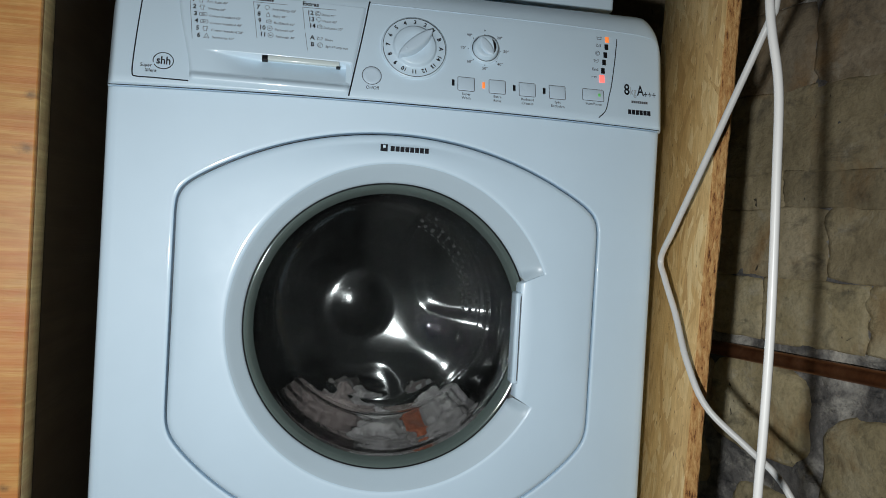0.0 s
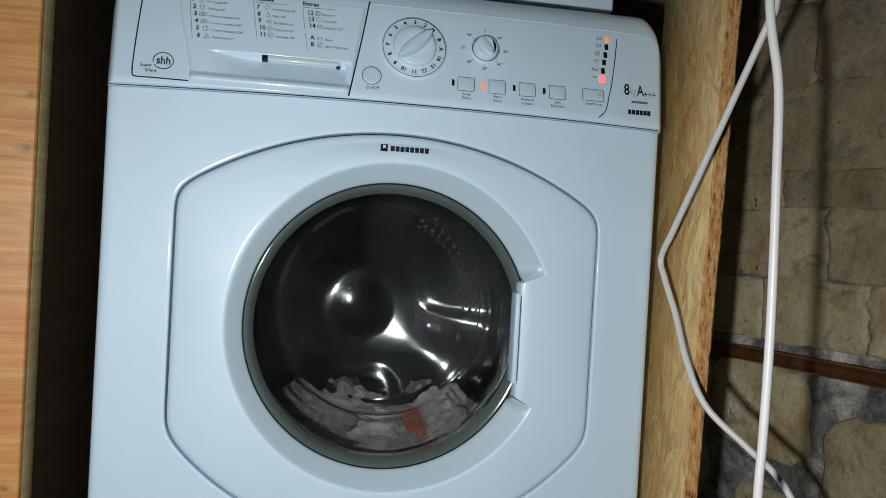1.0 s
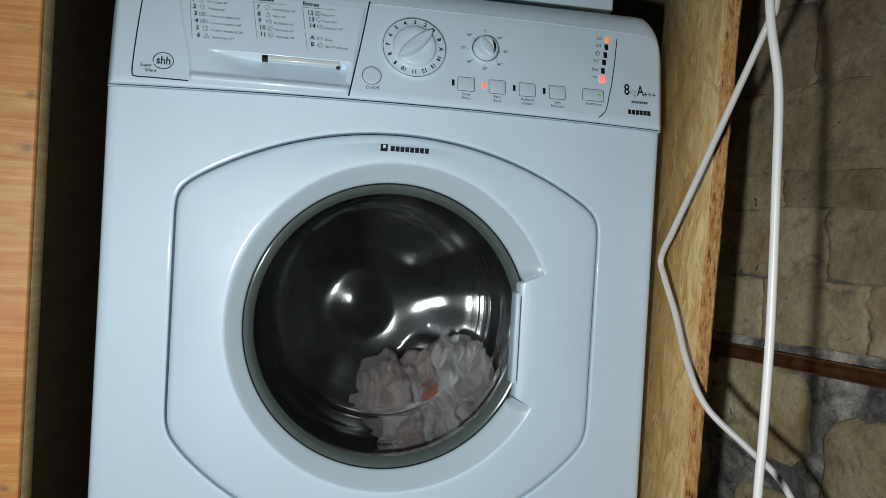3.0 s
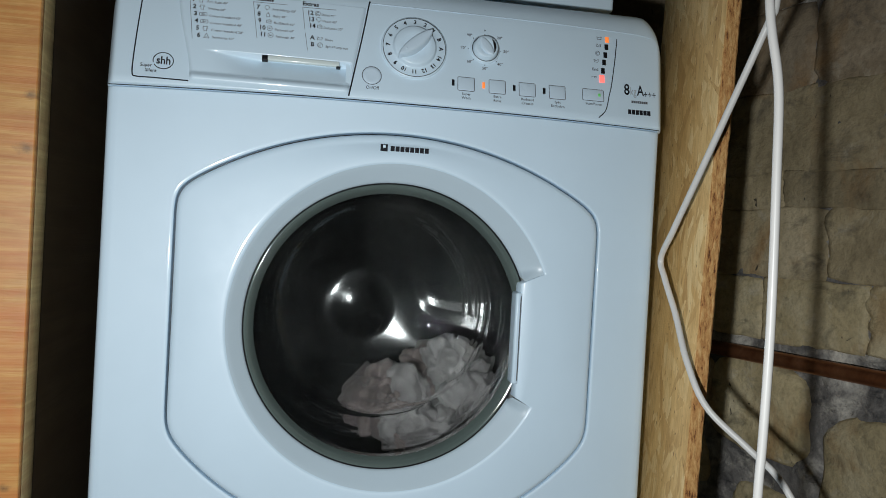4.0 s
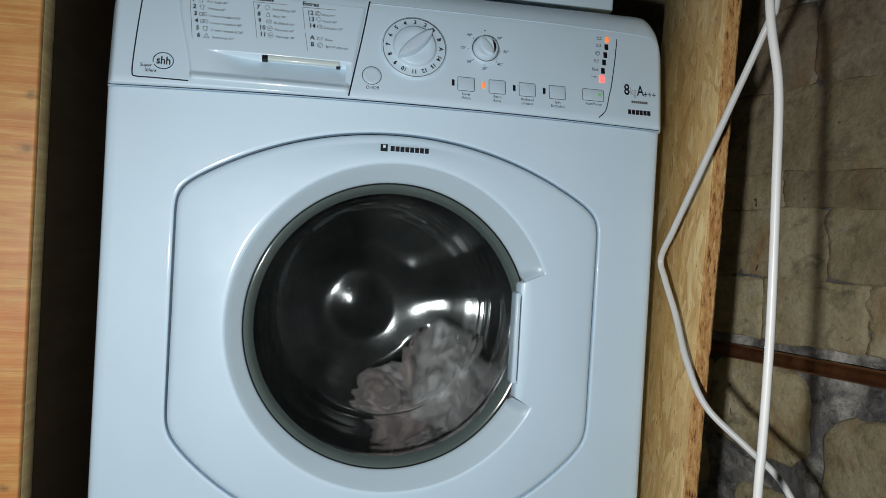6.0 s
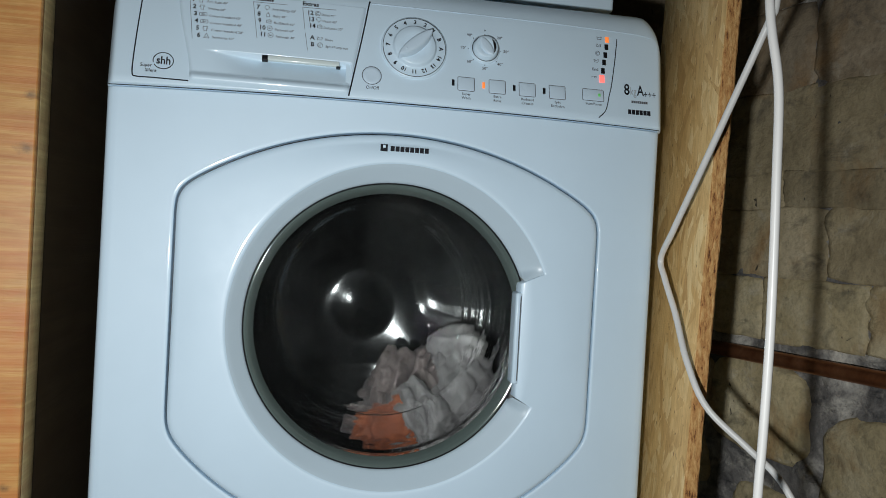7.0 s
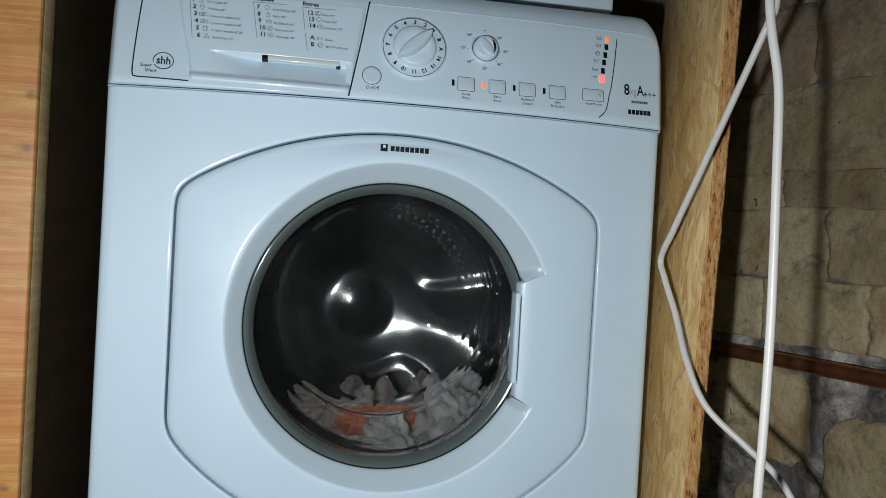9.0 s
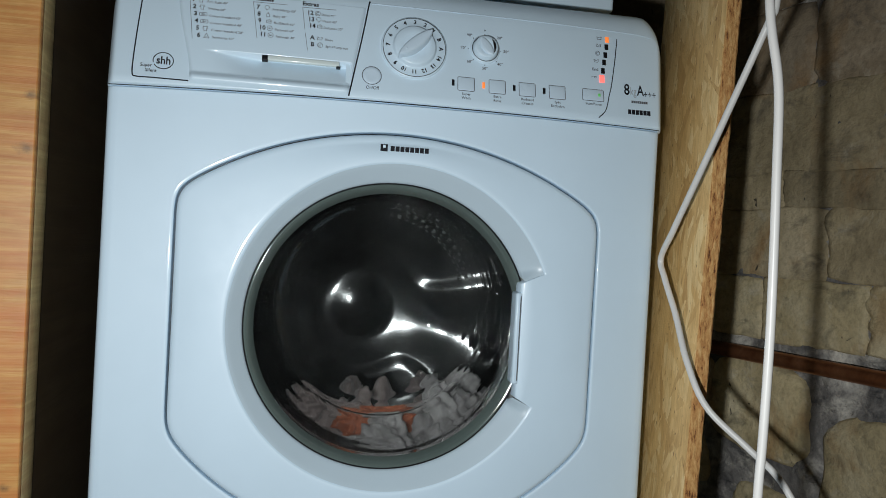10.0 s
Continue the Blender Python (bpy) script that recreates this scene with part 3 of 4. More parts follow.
    # glass bowl: a thick closed shell whose middle rises a little towards the drum
    prof = [(0.1466, 0.0215), (0.1456, 0.0190), (0.1442, 0.0195), (0.1432, 0.026), (0.1420, 0.045), (0.1368, 0.066), (0.1302, 0.083), (0.1245, 0.0910), (0.1180, 0.0955), (0.105, 0.1005), (0.080, 0.1080), (0.060, 0.1125), (0.040, 0.1155), (0.020, 0.1173), (0.010, 0.1178), (0.001, 0.1180)]
    fine = []
    for (ra, ya), (rb, yb) in zip(prof, prof[1:]):
        k = 7 if 0.02 < ya < 0.1 else 5 if ya >= 0.1 else 1
        fine += [(ra + (rb - ra) * i / k, ya + (yb - ya) * i / k) for i in range(k)]
    prof = fine + prof[-1:]
    back_prof = [(max(r + 0.004 * min(1, r / 0.05) * (1 if y < 0.1 else 0.5), 0.001), y + (0.0055 if y > 0.09 else 0.002)) for r, y in prof]
    back_prof[0] = (0.1482, 0.0245)

    def middle(y):
        k = smooth01(0.015, 0.10, y)
        return (HUB[0] + 0.0005 * k, HUB[1] + 0.0150 * k)
    def moulded(r, y):
        """The inner face of the bowl with its shallow moulding waves."""
        k = smooth01(0.024, 0.036, y) * (1 - smooth01(0.085, 0.097, y))
        loop = ring_at(middle(y), r, y, 144)
        c = middle(y)
        out = []
        for i, q in enumerate(loop):
            q = Vector(q)
            u = Vector((q.x - c[0], 0, q.z - c[1])).normalized()
            a = math.atan2(u.z, u.x)
            wave = 0.0004 * math.sin(y * 260 + 0.7 * math.sin(a * 2)) + 0.0010 * noise.noise((u.x * 2.6, u.z * 2.6, y * 55))
            out.append(q + u * wave * k * (0.3 + 0.9 * max(0.0, u.x)))
        return out
    def creased(loop):
        """The floor of the bowl slopes back to the room below a blunt crease."""
        out = []
        for x, y, z in loop:
            low = 0.4535 - 0.02 * (x - 0.30) - z
            ease = 0.5 * (low + math.sqrt(low * low + 0.002 ** 2))
            out.append((x, y - 0.24 * ease * smooth01(0.085, 0.104, y), z))
        return out
    loops = [creased(moulded(r, y)) for r, y in prof[::-1]] + [creased(ring_at(middle(y), r, y, 144)) for r, y in back_prof]
    g = part("glass_bowl", lofted(loops, cap=(True, True)), GLASS, d, "thick clear glass bowl", solid=True)
    g.visible_shadow = False
    part("bellows", lofted([ring_at((HUB[0], HUB[1] - 0.002), r, y, 120) for r, y in ((0.1555, 0.0265), (0.166, 0.031), (0.180, 0.036), (0.187, 0.046), (0.184, 0.056), (0.190, 0.064), (0.187, 0.076), (0.191, 0.088), (0.200, 0.096))]), RUBBER, machine, "grey rubber door bellows")
    # maker's mark: a small square badge and a plain bar in place of the name
    bar(0.2765, 0.2840, 0.6775, 0.6850, d, INK, FRONT @ Matrix.Translation((0, 0, 0.0070)), "badge")
    bar(0.2790, 0.2818, 0.6812, 0.6842, d, PLASTIC, FRONT @ Matrix.Translation((0, 0, 0.0076)), "badge_mark")
    word_bars(0.2872, 0.3290, 0.6782, 0.6836, 8, d, INK, FRONT @ Matrix.Translation((0, 0, 0.0070)))


def drum(machine):
    """The tub behind the glass; turns round its own y axis."""
    rad, y0, y1 = 0.238, 0.100, 0.405
    shell = lofted([[(r * math.cos(2 * math.pi * k / 160), y, r * math.sin(2 * math.pi * k / 160)) for k in range(160)] for r, y in
                    ((0.190, 0.104), (0.187, 0.099), (0.190, 0.0965), (0.196, 0.098), (0.215, 0.103), (0.231, 0.110), (0.237, 0.121), (0.238, 0.14), (0.238, 0.20), (0.238, 0.26), (0.238, 0.32), (0.238, 0.37), (0.235, 0.39), (0.228, 0.402))])
    ob = part("drum", shell, BRIGHT_STEEL, machine, "brushed stainless steel drum", m=None)
    ob.matrix_basis = pose(HUB[0] - 0.007, 0, HUB[1] - 0.012)
    loops = []
    n = 420
    for j in range(131):
        r = 0.229 + (0.0015 - 0.229) * j / 130
        loop = []
        for i in range(n):
            a = 2 * math.pi * i / n
            loop.append((r * math.cos(a), 0.402 - plate_relief(r, a), r * math.sin(a)))
        loops.append(loop)
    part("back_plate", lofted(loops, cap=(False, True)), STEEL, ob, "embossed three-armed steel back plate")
    # perforations: small flared collars, each with a dark disc for the hole's shade
    collar, hole = bmesh.new(), bmesh.new()

    def pierce(place, nrm, r):
        m = Matrix.Translation(place) @ nrm.to_track_quat("Z", "Y").to_matrix().to_4x4()
        for bm, prof in ((collar, ((r * 1.8, -0.0004), (r * 1.6, 0.0012), (r * 1.3, 0.0021), (r * 1.05, 0.0019), (r * 0.9, 0.0002))), (hole, ((r * 0.92, 0.00055), (r * 0.3, 0.0005)))):
            rings = [[bm.verts.new(m @ Vector(q)) for q in loop] for loop in disc_loops(prof, 10)]
            for a, b in zip(rings, rings[1:]):
                for i in range(10):
                    bm.faces.new((a[i], a[(i + 1) % 10], b[(i + 1) % 10], b[i]))
            if bm is hole:
                bm.faces.new(rings[-1])
    for s in range(3):
        for row, r in enumerate((0.166, 0.177, 0.188)):
            for k in range(13 - row % 2):
                a = radians(SECTOR + 120 * s - 28 + (k + 0.5 * (row % 2)) * 4.7)
                pierce(Vector((r * math.cos(a), 0.402 - plate_relief(r, a), r * math.sin(a))), Vector((0, -1, 0)), 0.0029)
        for row in range(14):
            for k in range(12):
                a = radians(SECTOR + 120 * s - 36 + (k + 0.5 * (row % 2)) * 6.4)
                pierce(Vector((0.2378 * math.cos(a), 0.135 + row * 0.018, 0.2378 * math.sin(a))), Vector((-math.cos(a), 0, -math.sin(a))), 0.002)
    part("perforation_collars", collar, BRIGHT_STEEL, ob)["kind"] = "stuff"
    part("perforation_holes", hole, DARKSTEEL, ob)["kind"] = "stuff"
    for s in range(3):
        a = radians(SECTOR + 60 + 120 * s)
        loops = []
        for i in range(25):
            y = 0.115 + 0.28 * i / 24
            e = smooth01(0, 0.12, i / 24) * smooth01(0, 0.12, 1 - i / 24)
            loop = []
            for k in range(17):
                w = (k - 8) / 8
                h = 0.002 + 0.058 * e * (1 - smooth01(0.12, 1.0, abs(w)))
                loop.append(((0.241 - h) * math.cos(a + w * 0.17), y, (0.241 - h) * math.sin(a + w * 0.17)))
            loops.append(loop)
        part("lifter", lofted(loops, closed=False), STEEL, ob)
    return ob


SECTOR = 28.0        # the middle of the first pierced sector at rest, degrees


def plate_relief(r, a):
    """How far the back plate stands out towards the door: three sunk, rounded sectors between broad arms with a shallow channel, and a domed hub."""
    off = abs((a - radians(SECTOR) + math.pi / 3) % (2 * math.pi / 3) - math.pi / 3)
    k = ((off / radians(30)) ** 5 + (0.108 / max(r, 0.02)) ** 5) ** 0.2
    step = 0.0032 * smooth01(0.90, 1.18, k)
    channel = 0.0065 * smooth01(1.15, 2.0, k) * smooth01(0.06, 0.15, r)
    dome = 0.0072 * max(0.0, 1 - (r / 0.064) ** 2) ** 2
    cone = 0.285 * (0.5 * (r - 0.055) + 0.5 * math.sqrt((r - 0.055) ** 2 + 0.018 ** 2))      # the plate climbs towards the rim
    return dome + (step - channel + cone) * (1 - smooth01(0.208, 0.229, r))


def control_panel(machine):
    nx = 120
    xs = [0.0002 + (W + 0.0014) * (0.5 - 0.5 * math.cos(math.pi * i / nx)) for i in range(nx + 1)]
    prof = [(-0.030, 0.0004), (-0.003, 0.0004), (-0.0008, 0.0007), (0.0, 0.0018), (0.0, 0.0100), (0.0, 0.02), (0.0, 0.06), (0.0, 0.105), (0.0, 0.114), (-0.0004, 0.117), (-0.0026, 0.127), (-0.0065, 0.1365), (-0.012, 0.1440), (-0.020, 0.1495), (-0.031, 0.1525), (-0.045, 0.1530), (-0.085, 0.1470)]
    loops = []
    for x in xs:
        e = max(0, min(x - 0.0002, W + 0.0016 - x))
        k = 1 - (1 - min(1, e / 0.024)) ** 2.6 * 0.22      # rounded upper corners
        back = -0.010 * (1 - min(1, e / 0.008)) ** 2
        base = (seam(min(W, max(0, x))) - 0.7245) / math.cos(radians(LEAN))
        loops.append([PANEL @ Vector((x + 0.0050 * min(1, v / 0.10) * smooth01(0.8, 1.0, x / W) - 0.0020 * min(1, v / 0.10) * (1 - smooth01(0.0, 0.2, x / W)), base + v * k if v < 0.03 else v * k + base * (1 - (v - 0.03) / 0.11), n + (back if n > -0.02 else 0))) for n, v in prof])
    shell = lofted(loops, closed=False, cap=(True, True))
    back_way = PANEL.inverted()
    gone = [f for f in shell.faces if 0.084 < (back_way @ f.calc_center_median()).x < 0.234 and 0.012 < (back_way @ f.calc_center_median()).y < 0.104 and len(f.verts) == 4]
    bmesh.ops.delete(shell, geom=gone, context="FACES")
    p = part("control_panel", shell, PLASTIC, machine, "sloping white plastic control panel")
    # dark seams
    stroke([(0.0268, 0.108), (0.0266, 0.093), (0.0250, 0.06), (0.0240, 0.028), (0.0245, 0.0115), (0.0285, 0.0085), (0.045, 0.0086), (0.0785, 0.0085)], 0.0007, p)
    stroke([(0.2595, 0.119), (0.2583, 0.1146), (0.2530, 0.080), (0.2467, 0.0434), (0.2403, 0.0072)], 0.0009, p)
    stroke([(0.5440, 0.106), (0.5405, 0.080), (0.5350, 0.0480), (0.5317, 0.0348), (0.5270, 0.0170), (0.5184, 0.0075)], 0.0006, p)
    stroke([(0.262, 0.1172), (0.34, 0.1178), (0.46, 0.1174), (0.56, 0.1150), (0.586, 0.1120)], 0.0005, p, BUTTON, "crease_line")
    # printed lists
    def column(u, v, rows, sym, words_at, step, lean):
        for i, (no, words, kind) in enumerate(rows):
            vv, uu = v - i * step, u + i * lean
            lettering(no, 0.0068, uu, vv, p, lift=0.0025, bold=0.028)
            symbol(kind, uu + sym, vv + 0.0002, 0.0027, p)
            lettering(words, 0.0038, uu + words_at, vv - 0.0010, p, GREYINK, lift=0.0025, bold=0.004)
    column(0.0753, 0.0984, [("1", "Anti Stain 40°", "bottle"), ("2", "Whites 60°", "shirt"), ("3", "Cotton Standard 60°", "label"), ("4", "Cotton Standard 40°", "label"), ("5", "Cotton Standard 20°", "shirt"), ("6", "Synthetics 60°", "triangle")], 0.0093, 0.0151, 0.00795, 0.0016)
    column(0.1405, 0.0973, [("7", "Anti Allergy 60°", "tree"), ("8", "Baby 40°", "bottle"), ("9", "Bed&Bath 60°", "towel"), ("10", "Fastwash 60'", "clock"), ("11", "Fastwash 30'", "clock")], 0.0110, 0.0163, 0.0077, 0.0013)
    column(0.1929, 0.0970, [("12", "Shirts 40°", "spiral"), ("13", "Wool 40°", "tree"), ("14", "Delicates 30°", "towel")], 0.0112, 0.0151, 0.00745, 0.0014)
    column(0.1975, 0.0685, [("A", "Rinse", "tub"), ("B", "Spin+Pump out", "spiral")], 0.0099, 0.0155, 0.0078, 0.0008)
    lettering("Extras", 0.0062, 0.1878, 0.1070, p, lift=0.0025, bold=0.03, width=0.0172)
    word_bars(0.1385, 0.1580, 0.1052, 0.1092, 8, p, INK, PANEL @ Matrix.Translation((0, 0, 0.0022)), "heading_bar")
    for pts in ([(0.0725, 0.106), (0.0790, 0.0545)], [(0.1370, 0.1030), (0.1432, 0.0615)], [(0.1370, 0.1030), (0.1720, 0.1035)], [(0.1880, 0.1028), (0.1915, 0.0775)], [(0.1922, 0.0730), (0.1955, 0.0535)], [(0.1880, 0.1028), (0.2235, 0.1036)]):
        stroke([pts[0], tuple((a + b) / 2 for a, b in zip(*pts)), pts[1]], 0.00025, p, GREYINK, "list_rule", lift=0.0022)
    # badge at the drawer's side
    stroke([(0.0528 + 0.0098 * math.cos(a), 0.0278 + 0.0088 * math.sin(a)) for a in np.linspace(-2.6, 3.4, 26)], 0.0005, p, INK, "badge_ring")
    lettering("shh", 0.0118, 0.0464, 0.0276, p, bold=0.02, width=0.0135)
    lettering("Super", 0.0050, 0.0312, 0.0214, p, INK, width=0.0112)
    lettering("Silent", 0.0050, 0.0364, 0.0160, p, INK, width=0.0113)
    # right end
    lettering("8", 0.0190, 0.5498, 0.0437, p, bold=0.012, width=0.0066)
    lettering("kg", 0.0140, 0.5574, 0.0425, p, painted("pale_print", (0.42, 0.48, 0.53), 0.5), width=0.0072)
    lettering("A", 0.0180, 0.5652, 0.0437, p, bold=0.012, width=0.0086)
    lettering("+++", 0.0120, 0.5738, 0.0398, p, bold=0.0, width=0.0142)
    word_bars(0.5583, 0.5780, 0.0286, 0.0314, 8, p, GREYINK, name="model_bar")
    word_bars(0.5536, 0.5812, 0.0148, 0.0204, 6, p, INK)
    return p


def drawer(machine):
    """Detergent drawer front: a shallow grid with a scooped grip under its printed upper part."""
    nu, nv = 150, 110
    loops = []
    for j in range(nv + 1):
        t = j / nv
        row = []
        for i in range(nu + 1):
            s = i / nu
            v = 0.0062 + 0.1035 * t
            left = 0.0795 + (0.0620 - 0.0795) * smooth01(0.0, 1.0, t)
            right = 0.2392 + (0.2555 - 0.2392) * t ** 0.9
            u = left + (right - left) * s
            n = 0.0022
            edge = min(s * (right - left), (1 - s) * (right - left), 0.004) / 0.004
            n *= math.sin(edge * math.pi / 2) * math.sin(min(1, t / 0.03) * math.pi / 2)
            # the grip: deep under its upper edge, running out towards the lower lip and the left end
            top = 0.0440
            depth = smooth01(0.090, 0.150, u) * (1 - smooth01(0.2395, 0.2425, u + 0.02 * (v - 0.02)))
            t2 = min(1, max(0, (v - 0.0152) / 0.026))
            scoop = t2 ** 1.2 * (1 - smooth01(top - 0.001, top, v))
            n -= 0.011 * depth * scoop
            n += 0.0035 * smooth01(0.0055, 0.011, v) * (1 - smooth01(0.012, 0.020, v))
            row.append((u, v, n))
        loops.append(row)
    d = part("detergent_drawer", lofted(loops, closed=False), PLASTIC, machine, "white detergent drawer front with scooped grip", m=PANEL)
    part("grip_slot_and_shade", box(0.1495, 0.1555, 0.0384, 0.0438, -0.004, 0.0024, 0.0006), BLACK, d, m=PANEL)
    part("grip_bar", box(0.1550, 0.2295, 0.0386, 0.0442, -0.002, 0.0026, 0.0014, 3), CREAM, d, "cream grip bar", m=PANEL)
    # black strip in place of the thin shadow below the bar's right end
    part("grip_slot_and_shade", box(0.2262, 0.2300, 0.0376, 0.0386, -0.004, 0.0024, 0.0003), BLACK, d, m=PANEL)


def knob_on(machine, name, u, v, dial_r, grip_r, height, turn, long_grip, label, body=0.5, fin=0.30):
    m = PANEL @ Matrix.Translation((u, v, 0))
    k = part(name, lofted(disc_loops([(dial_r + 0.0022, -0.0005), (dial_r + 0.0016, 0.0022), (dial_r, 0.0030), (dial_r - 0.002, 0.0030), (grip_r + 0.001, 0.0034), (grip_r, 0.0040), (grip_r * 0.97, height * 0.84 * body), (grip_r * 0.90, height * 1.04 * body), (grip_r * 0.6, height * 0.92 * body), (0.0005, height * 0.84 * body)], 72), cap=(False, True)), PLASTIC, machine, label, m=m)
    ring = [(dial_r * math.cos(a), dial_r * math.sin(a), 0.0030) for a in np.linspace(0, 2 * math.pi, 73)]
    part("dial_ring", tube([Vector(q) for q in ring], 0.00035, 6), INK, k, m=m)
    # a pointed oval grip across the knob
    loops = []
    for h, w in ((height * 0.3, 1.25), (height * 0.6, 1.08), (height * 0.85, 0.92), (height * 0.97, 0.75), (height, 0.5), (height * 1.005, 0.08)):
        loop = []
        for i in range(40):
            a = 2 * math.pi * i / 40
            x = math.cos(a) * grip_r * long_grip * (0.96 + 0.04 * w)
            y = math.sin(a) * abs(math.sin(a)) ** 0.25 * grip_r * fin * w
            loop.append((x, y, h))
        loops.append(loop)
    part("grip", lofted(loops, cap=(False, True)), BUTTON, k, m=m @ pose(0, 0, 0, 0, 0, turn))
    return k, m


def controls(machine):
    k, m = knob_on(machine, "programme_knob", 0.3088, 0.0690, 0.0342, 0.0236, 0.0170, 42, 1.0, "white programme knob pointing at one")
    names = [str(i) for i in range(1, 15)] + ["A", "B"]
    for i, s in enumerate(names):
        a = radians(45 + 22.5 * i)
        lettering(s, 0.0062, 0.0288 * math.cos(a), 0.0288 * math.sin(a), k, INK, math.degrees(a) - 90, m, "CENTER", "number", 0.0042, 0.03)
    part("pointer_dot", lofted(disc_loops([(0.0016, 0.0), (0.0013, 0.0004), (0.0004, 0.0005)], 16), cap=(False, True)), PLASTIC, k, m=m @ Matrix.Translation((-0.0105, -0.0092, 0.0168)))
    t, m = knob_on(machine, "temperature_knob", 0.3876, 0.0757, 0.0148, 0.0135, 0.0110, 125, 0.90, "small white temperature knob", 0.85, 0.45)
    # black crescent laid on for the shaded right side of the knob
    lens = [[(q * 0.0092 * math.cos(a) + 0.0016, q * 0.0108 * math.sin(a), h) for a in np.linspace(radians(62), radians(-42), 18)] for q, h in ((1.04, 0.0084), (1.0, 0.0094), (0.93, 0.0094))]
    for k, ring in enumerate(lens):
        bow = (0.0, 0.0, 1.0)[k]
        lens[k] = [(x - bow * 0.0022 * math.sin(math.pi * i / 17), y, h) for i, (x, y, h) in enumerate(ring)]
    part("grip_shade_crescent", lofted(lens, closed=False), BLACK, t, m=m)
    for i, s in enumerate(("*", "20°", "30°", "40°", "50°", "60°", "70°", "90°")):
        a = radians(90 - 45 * i)
        lettering(s, 0.0046, 0.0242 * math.cos(a), 0.0225 * math.sin(a), t, GREYINK, 0, m, "CENTER", "number", 0.0005)
        part("tick", lofted(disc_loops([(0.0006, 0.0), (0.0005, 0.0005)], 8), cap=(False, True)), INK, t, m=m @ Matrix.Translation((0.0182 * math.cos(a), 0.0182 * math.sin(a), 0)))

    def frame_line(parent, u, v, w, h, r=0.0012):
        pts = []
        for cx, cy, a0 in ((w - r, h - r, 0), (-w + r, h - r, 90), (-w + r, -h + r, 180), (w - r, -h + r, 270)):
            pts += [Vector((u + cx + r * math.cos(radians(a0 + d)), v + cy + r * math.sin(radians(a0 + d)), 0.0002)) for d in (0, 45, 90)]
        part("gap_line", tube(pts + [pts[0], pts[1]], 0.00035, 6), GREYINK, parent, m=PANEL)

    def button(u, v, w, h, words):
        b = part("button", box(u - w, u + w, v - h, v + h, -0.002, 0.0011, 0.0008, 3), BUTTON, machine, m=PANEL)
        frame_line(b, u, v, w + 0.0003, h + 0.0003)
        for i, s in enumerate(words):
            lettering(s, 0.0042, u, v - h - 0.0042 - 0.0046 * i, b, GREYINK, align="CENTER", bold=0.004)
    for u, words in ((0.3666, ("Super", "Wash")), (0.4015, ("Extra", "Rinse")), (0.4356, ("Reduced", "Creases")), (0.4703, ("Spin", "Exclusion"))):
        button(u, 0.0328, 0.0090, 0.0076, words)
    button(0.5125, 0.0338, 0.0122, 0.0066, ("Start/Pause",))
    on = part("on_button", lofted(disc_loops([(0.0098, -0.001), (0.0098, 0.0006), (0.0090, 0.0012), (0.006, 0.0009), (0.0005, 0.0007)], 40), cap=(False, True)), BUTTON, machine, m=PANEL @ Matrix.Translation((0.2639, 0.0327, 0)))
    ring = [Vector((0.2639 + 0.0102 * math.cos(a), 0.0327 + 0.0102 * math.sin(a), 0.0002)) for a in np.linspace(0, 2 * math.pi, 49)]
    part("gap_line", tube(ring, 0.00035, 6), GREYINK, on, m=PANEL)
    lettering("On/Off", 0.0052, 0.2581, 0.0186, on, GREYINK, width=0.0139)

    def light(u, v, w, h, mat, label):
        part("indicator_light", box(u - w, u + w, v - h, v + h, -0.001, 0.0007, 0.0004), mat, machine, label, m=PANEL)
    for i, u in enumerate((0.3522, 0.3862, 0.4208, 0.4552)):
        light(u, 0.0333, 0.0015, 0.0036, LED_ORANGE if i == 1 else BLACK, "lit orange indicator light" if i == 1 else "unlit dark indicator light")
    spots = ((0.5318, 0.1039), (0.5307, 0.0946), (0.5290, 0.0845), (0.5272, 0.0752), (0.5254, 0.0646), (0.5237, 0.0547))
    for i, (u, v) in enumerate(spots):
        mat = LED_ORANGE if i == 0 else LED_RED if i == 5 else BLACK
        light(u, v, 0.0030 if i == 5 else 0.0022, 0.0046 if i == 5 else 0.0034, mat, ("lit orange indicator light", "", "", "", "", "lit red lock light")[i] or "unlit dark indicator light")
        if i == 4:
            lettering("End", 0.0048, u - 0.0128, v + 0.0008, machine, GREYINK, width=0.0070)
        else:
            symbol(("tub", "tub", "spiral", "tub", "", "key")[i], u - 0.0095, v + 0.0013, 0.0026, machine, 0.0003)
    part("indicator_light", box(0.5181, 0.5209, 0.0322, 0.0358, 0.0, 0.0017, 0.0005), LED_GREEN, machine, "small green start light", m=PANEL)


machine = thing("washing_machine", "white front-loading washing machine with arched door, running", "washing machine")
cabinet(machine)
door(machine)
tub = drum(machine)
control_panel(machine)
drawer(machine)
controls(machine)


# ---- on top of the machine ----
def top_cabinet():
    ob = thing("white_cabinet", "plain white box cabinet standing on the washing machine", "cabinet")
    part("body", box(-0.01, 0.5785, 0.12, 0.55, 0.892, 1.45, 0.004, 3), ENAMEL, ob)
    for x in (0.04, 0.53):
        for y in (0.17, 0.50):
            part("foot", box(x - 0.02, x + 0.02, y - 0.02, y + 0.02, 0.857, 0.893, 0.002), BLACK, ob)


top_cabinet()


